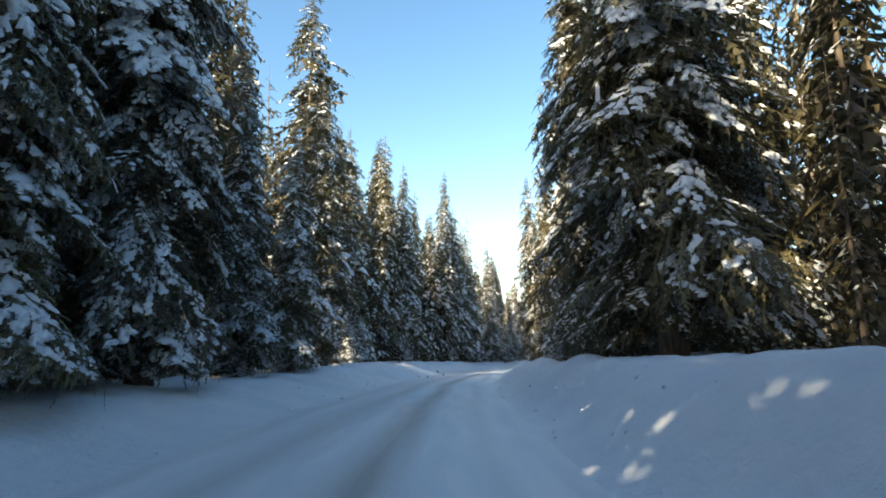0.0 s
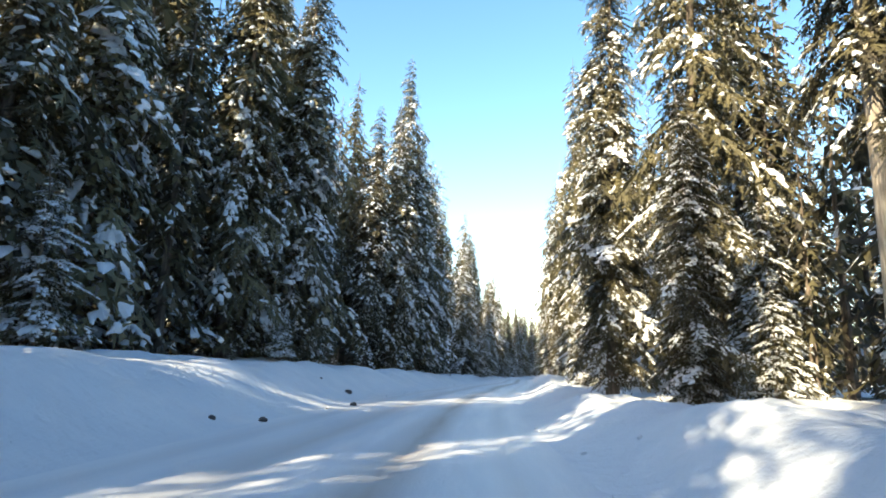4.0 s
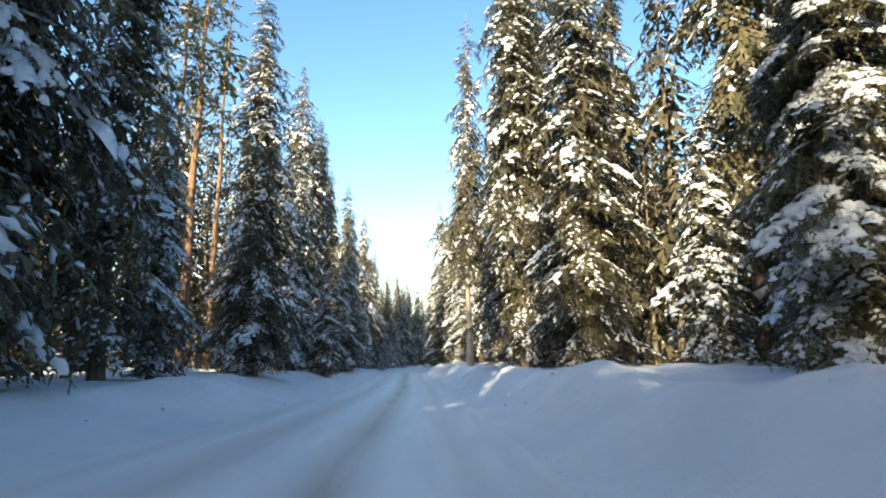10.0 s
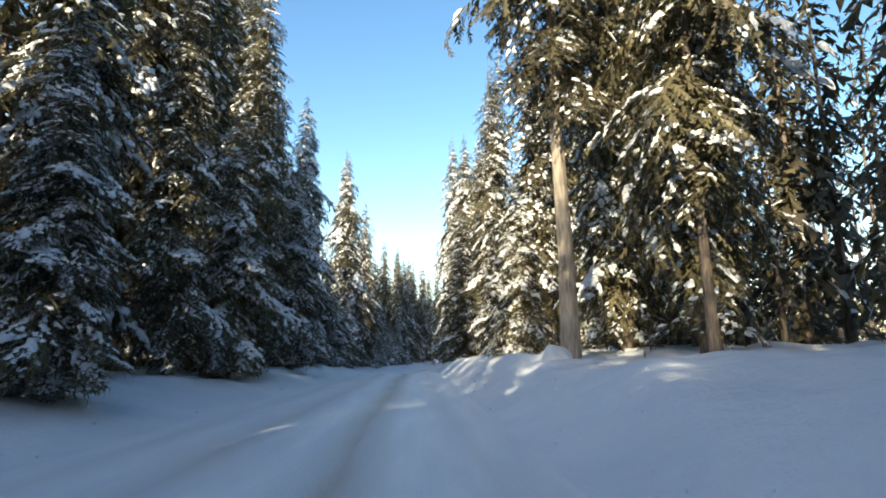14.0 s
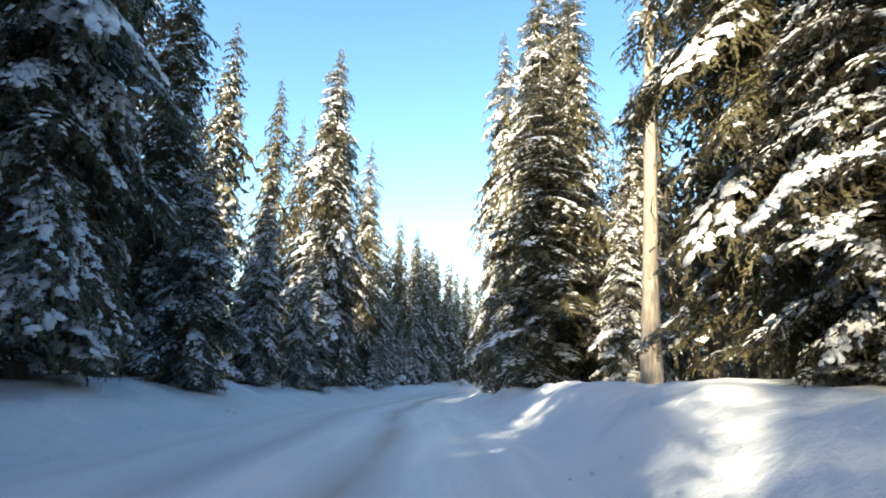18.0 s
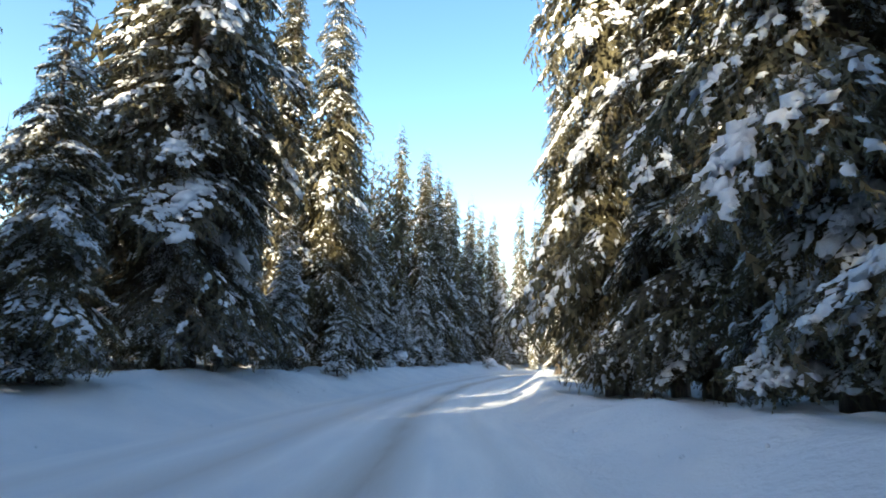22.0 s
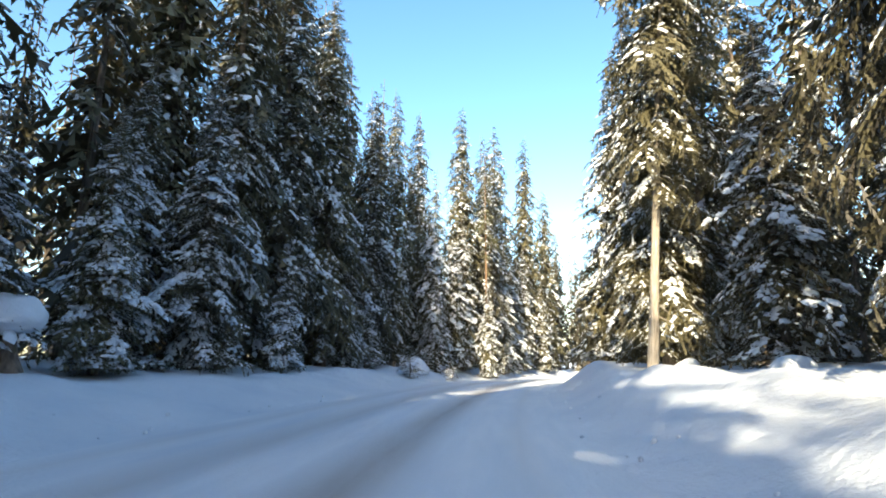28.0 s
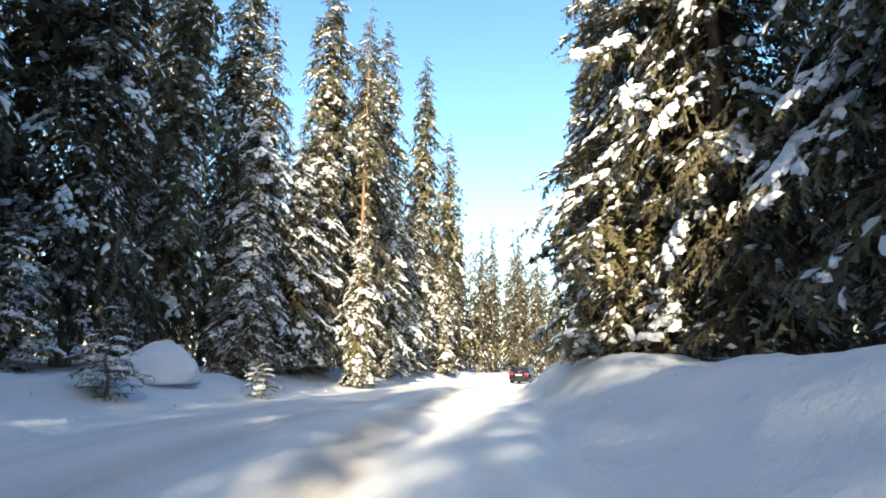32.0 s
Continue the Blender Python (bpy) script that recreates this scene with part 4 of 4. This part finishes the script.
def lamp_material(name, colour, power):
    m, n, l, b = material(name, 0.2)
    b.inputs["Base Color"].default_value = (*colour, 1)
    b.inputs["Emission Color"].default_value = (*colour, 1)
    b.inputs["Emission Strength"].default_value = power
    b.inputs["Coat Weight"].default_value = 0.6
    return m


TAIL = lamp_material("red_tail_lamp", (0.6, 0.03, 0.03), 0.5)
CLEAR = plain("clear_lamp_lens", (0.55, 0.56, 0.58), 0.12, 0.0, 0.05, 0.6)


def car():
    """A saloon, 4.6 m long, its nose towards +y."""
    root = new("saloon_car")
    root.empty_display_size = 0.4

    def ring(y, w, low, belt, sill=0.0):
        """Half width, underside and belt line of the lower body at y."""
        pts = [(w * 0.82, low), (w * 0.97, low + 0.10), (w, low + 0.32), (w * 0.985, belt - 0.14), (w * 0.93, belt - 0.03), (w * 0.80, belt)]
        return [(x, y, z) for x, z in pts] + [(-x, y, z) for x, z in reversed(pts)]

    stations = [(-2.30, 0.74, 0.42, 0.86), (-2.27, 0.82, 0.34, 0.99), (-2.15, 0.87, 0.28, 1.03), (-1.75, 0.89, 0.22, 1.04), (-1.2, 0.895, 0.2, 1.0), (0.0, 0.895, 0.18, 0.96),
                (0.75, 0.89, 0.2, 0.95), (1.15, 0.885, 0.21, 0.92), (1.75, 0.86, 0.24, 0.82), (2.1, 0.79, 0.28, 0.72), (2.26, 0.66, 0.34, 0.6)]
    part("body", shade(loft([ring(*s) for s in stations])), PAINT, root, "dark paint with snow dust")

    def cabin(y, w, wt, z0, z1):
        return [(w, y, z0), (wt + 0.03, y, z1 - 0.05), (wt - 0.06, y, z1), (-wt + 0.06, y, z1), (-wt - 0.03, y, z1 - 0.05), (-w, y, z0)]

    part("windows", shade(loft([cabin(-1.72, 0.68, 0.62, 0.98, 1.04), cabin(-1.1, 0.74, 0.56, 0.97, 1.36), cabin(-0.6, 0.77, 0.575, 0.95, 1.425),
                                cabin(0.0, 0.78, 0.585, 0.94, 1.43), cabin(0.45, 0.77, 0.57, 0.93, 1.36), cabin(1.15, 0.70, 0.6, 0.9, 0.96)])), WINDOW, root, "dark tinted glass all round")
    roof = [[(x * w, y, z - 0.05 * x * x) for x in (-1, -0.6, 0, 0.6, 1)] + [(x * w, y, z - 0.03 - 0.05 * x * x) for x in (1, 0.6, 0, -0.6, -1)]
            for y, w, z in ((-1.15, 0.57, 1.375), (-0.6, 0.6, 1.445), (0.0, 0.61, 1.455), (0.42, 0.59, 1.41))]
    part("roof", shade(loft(roof)), PAINT, root)
    for x in (-1, 1):
        for name, y0, z0, y1, z1, wide in (("rear_pillar", -1.72, 1.0, -1.1, 1.385, 0.09), ("middle_pillar", -0.25, 0.95, -0.3, 1.43, 0.05), ("front_pillar", 1.15, 0.92, 0.42, 1.4, 0.045)):
            xa, xb = 0.765 * x, 0.6 * x
            part(name, loft([[(xa - 0.02, y0 - wide, z0), (xa + 0.02, y0 - wide, z0), (xa + 0.02, y0 + wide, z0), (xa - 0.02, y0 + wide, z0)],
                             [(xb - 0.02, y1 - wide, z1), (xb + 0.02, y1 - wide, z1), (xb + 0.02, y1 + wide, z1), (xb - 0.02, y1 + wide, z1)]]), PAINT, root)
        mirror = part("mirror", shade(block((min(0.86 * x, 1.04 * x), 0.62, 0.93), (max(0.86 * x, 1.04 * x), 0.74, 1.07), 0.03)), PAINT, root)
        part("tail_light", shade(block((min(0.46 * x, 0.83 * x), -2.315, 0.8), (max(0.46 * x, 0.83 * x), -2.16, 0.93), 0.02)), TAIL, root, "glowing red tail light")
        part("headlight", shade(block((min(0.42 * x, 0.7 * x), 2.06, 0.6), (max(0.42 * x, 0.7 * x), 2.2, 0.72), 0.02)), CLEAR, root, "clear headlight")
        for y in (-1.3, 1.35):
            wheel = new("wheel")
            wheel.parent = root
            part("tyre", shade(disc((0.79 * x, y, 0.315), 0.315, 0.21)), RUBBER, wheel, "black tyre caked with snow")
            part("rim", disc((0.80 * x, y, 0.315), 0.205, 0.214, 10), ALLOY, wheel, "dull alloy rim")
        for y in (-0.75, 0.35):
            part("door_handle", shade(block((min(0.885 * x, 0.915 * x), y - 0.1, 0.8), (max(0.885 * x, 0.915 * x), y + 0.1, 0.835), 0.01)), PAINT, root)
    part("bumper", shade(block((-0.80, -2.36, 0.36), (0.80, -2.2, 0.62), 0.05)), PAINT, root)
    part("lower_bumper", shade(block((-0.72, -2.345, 0.27), (0.72, -2.18, 0.375), 0.03)), TRIM, root, "black plastic lower bumper")
    part("front_bumper", shade(block((-0.68, 2.12, 0.3), (0.68, 2.32, 0.55), 0.05)), PAINT, root)
    part("boot_badge", shade(disc((0, -2.29, 0.94), 0.05, 0.02, 16, 0.005)), ALLOY, root, "round chrome badge")
    plate = part("number_plate", block((-0.26, -2.335, 0.74), (0.26, -2.3, 0.85), 0.006), PLATE, root, "white number plate with dark bars")
    for x0, x1 in ((-0.2, -0.11), (-0.06, 0.03), (0.08, 0.21)):
        part("print_bar", block((x0, -2.342, 0.765), (x1, -2.333, 0.825), 0.002), INK, plate)
    part("brake_light", block((-0.13, -1.75, 1.05), (0.13, -1.68, 1.075), 0.005), TAIL, root, "red high brake light")
    return tagged(root, "dark saloon car with lit red tail lights on the snowy road", "car")


def on_road(s, across):
    i = np.argmin(np.abs(ALONG - s))
    x, y = AXIS[i, :2] + across * ACROSS[i]
    return float(x), float(y), float(AXIS[i, 2] + land(np.array([ALONG[i]]), np.array([across]))[0]), math.degrees(math.atan2(-TANGENT[i, 0], TANGENT[i, 1]))


_x, _y, _z, _turn = on_road(282.0, -0.8)
car().matrix_basis = pose(_x, _y, _z + 0.01, 0, 0, _turn)


def dome(name, x, y, wide, tall, label, category, seed, mat=None, flat=0.25):
    """A rounded, uneven mound that rests on the ground."""
    bm = bmesh.new()
    bmesh.ops.create_icosphere(bm, subdivisions=4, radius=1)
    for v in bm.verts:
        n = noise.noise(v.co * 1.3 + Vector((seed, 0, 0))) * 0.22 + noise.noise(v.co * 3.5 + Vector((0, seed, 0))) * 0.07
        v.co *= 1 + n
        v.co = Vector((v.co.x * wide, v.co.y * wide * 0.85, max(v.co.z, -flat) * tall))
    shade(bm)
    me = bpy.data.meshes.new(name)
    bm.to_mesh(me)
    bm.free()
    me.materials.append(mat or SNOW)
    ob = new(name, me)
    ob.matrix_basis = pose(x, y, ground_at(x, y), 0, 0, seed * 47)
    return tagged(ob, label, category)


dome("snow_mound", 46.6, 241.9, 1.05, 0.75, "rounded mound of snow in front of the young spruces", "snow mound", 1)
dome("snow_mound", 45.4, 215.6, 0.45, 0.4, "low mound of snow on the bank", "snow mound", 2)
dome("snow_mound", 31.4, 218.4, 1.2, 0.7, "broad heap of snow at the edge of the wood", "snow mound", 3)
dome("snow_mound", 27.2, 209.4, 0.6, 0.6, "small mound of snow at the foot of the trees", "snow mound", 4)
dome("snow_mound", 9.0, 36.4, 1.1, 0.7, "round mound of snow on top of the bank", "snow mound", 5)
dome("snow_mound", 23.8, 133.2, 0.55, 0.5, "snow heaped round the foot of a trunk", "snow mound", 6)
dome("snow_mound", 48.7, 221.6, 0.5, 0.5, "snow heaped against a sunlit trunk", "snow mound", 7)
dome("snow_mound", 11.2, 57.0, 0.8, 0.5, "small mound of snow below the firs", "snow mound", 8)


def stump():
    root = new("tree_stump")
    v, f = stem(71, 1.1, 0.34, sides=12, rings=4, sway=0.03)
    v[:, 2] = np.minimum(v[:, 2], 0.85)
    wood = new("stump_wood", mesh_from("stump_wood", v, f, [BARK]))
    wood.parent = root
    bm = bmesh.new()
    bmesh.ops.create_icosphere(bm, subdivisions=4, radius=1)
    for p in bm.verts:
        p.co *= 1 + 0.16 * noise.noise(p.co * 1.6)
        p.co = Vector((p.co.x * 0.62, p.co.y * 0.58, 0.98 + p.co.z * (0.42 if p.co.z > 0 else 0.26)))
    part("snow_cap", shade(bm), SNOW, root, "thick overhanging cap of snow")
    root.matrix_basis = pose(33.0, 219.8, ground_at(33.0, 219.8) - 0.15)
    return tagged(root, "tree stump under a thick white cap of snow", "stump")


stump()

STONE = plain("dark_stone", (0.05, 0.05, 0.052), 0.8, 0.0, 0.35)
for _k, (_sx, _sy, _w) in enumerate(((-1.6, 61.5, 0.16), (-2.2, 50.4, 0.11), (-0.9, 57.0, 0.13), (-2.9, 49.2, 0.08), (-2.6, 60.6, 0.06), (-6.5, 66.0, 0.14))):
    dome("stone", _sx, _sy, _w, _w * 0.8, "small dark clod lying on the packed snow", "stone", _k + 20, STONE, 0.35)

TWIG = plain("bare_twig", (0.06, 0.045, 0.035), 0.8)


def shrub(x, y, tall, seed):
    """Bare stems that poke out of the snow, with a few snowy sprays."""
    r = np.random.RandomState(seed)
    root = new("shrub")
    for _ in range(9):
        a, t = r.uniform(0, 6.28), r.uniform(0.5, 1.0) * tall
        lean = r.uniform(0.2, 0.7)
        rings = []
        for u in (0, 0.4, 0.75, 1.0):
            c = np.array([math.cos(a) * lean * t * u**1.4, math.sin(a) * lean * t * u**1.4, t * u])
            w = 0.014 * (1.1 - u)
            rings.append([tuple(c + (w * math.cos(k * 2.09), w * math.sin(k * 2.09), 0)) for k in range(3)])
        part("twig", loft(rings), TWIG, root)
    green, white = spruce(seed, tall, tall * 0.5, 0.03, 6, 6, 0.5, slope=0.7, droop=0.2, gaps=0.25, fine=2, low=9.0, skirt=0.1)
    crown = new("crown", mesh_from("shrub_crown", *green, [NEEDLES], smooth=False))
    crown.parent = root
    cover = new("snow", mesh_from("shrub_snow", white[0], white[1], [SNOW]))
    cover.parent = root
    root.matrix_basis = pose(x, y, ground_at(x, y) - 0.05)
    return tagged(root, "small dark shrub poking out of the snow bank", "shrub")


shrub(-4.2, 75.7, 0.75, 90)
shrub(-5.4, 58.0, 0.45, 91)
shrub(-6.3, 103.0 - 20, 0.6, 92)
shrub(1.2, 108.6, 0.6, 93)
shrub(24.0, 193.2, 0.7, 94)


def snow_clods():
    """Crumbs and clods that the plough has thrown up, along the foot of both banks."""
    r = np.random.RandomState(8)
    bm = bmesh.new()
    bmesh.ops.create_icosphere(bm, subdivisions=1, radius=1)
    bm.verts.ensure_lookup_table()
    ball = np.array([v.co[:] for v in bm.verts])
    tri = np.array([[v.index for v in f.verts] for f in bm.faces])
    bm.free()
    vs, fs, at = [], [], 0
    for _ in range(800):
        s = r.uniform(-5, 285)
        across = 1.45 + abs(r.normal()) * 1.1 if r.uniform() < 0.62 else -4.3 - abs(r.normal()) * 1.5
        size = 0.015 + 0.04 * r.uniform() ** 3
        i = np.argmin(np.abs(ALONG - s))
        x, y = AXIS[i, :2] + across * ACROSS[i]
        z = AXIS[i, 2] + land(np.array([ALONG[i]]), np.array([across]))[0]
        vs.append(ball * size * r.uniform(0.6, 1.3, (1, 3)) * r.uniform(0.75, 1.2, (len(ball), 1)) + (x, y, z + 0.3 * size))
        fs.append(tri + at)
        at += len(ball)
    tagged(new("snow_clods", mesh_from("snow_clods", np.concatenate(vs), np.concatenate(fs), [SNOW])), "crumbs and clods of ploughed snow along the road", "snow", kind="stuff")


snow_clods()
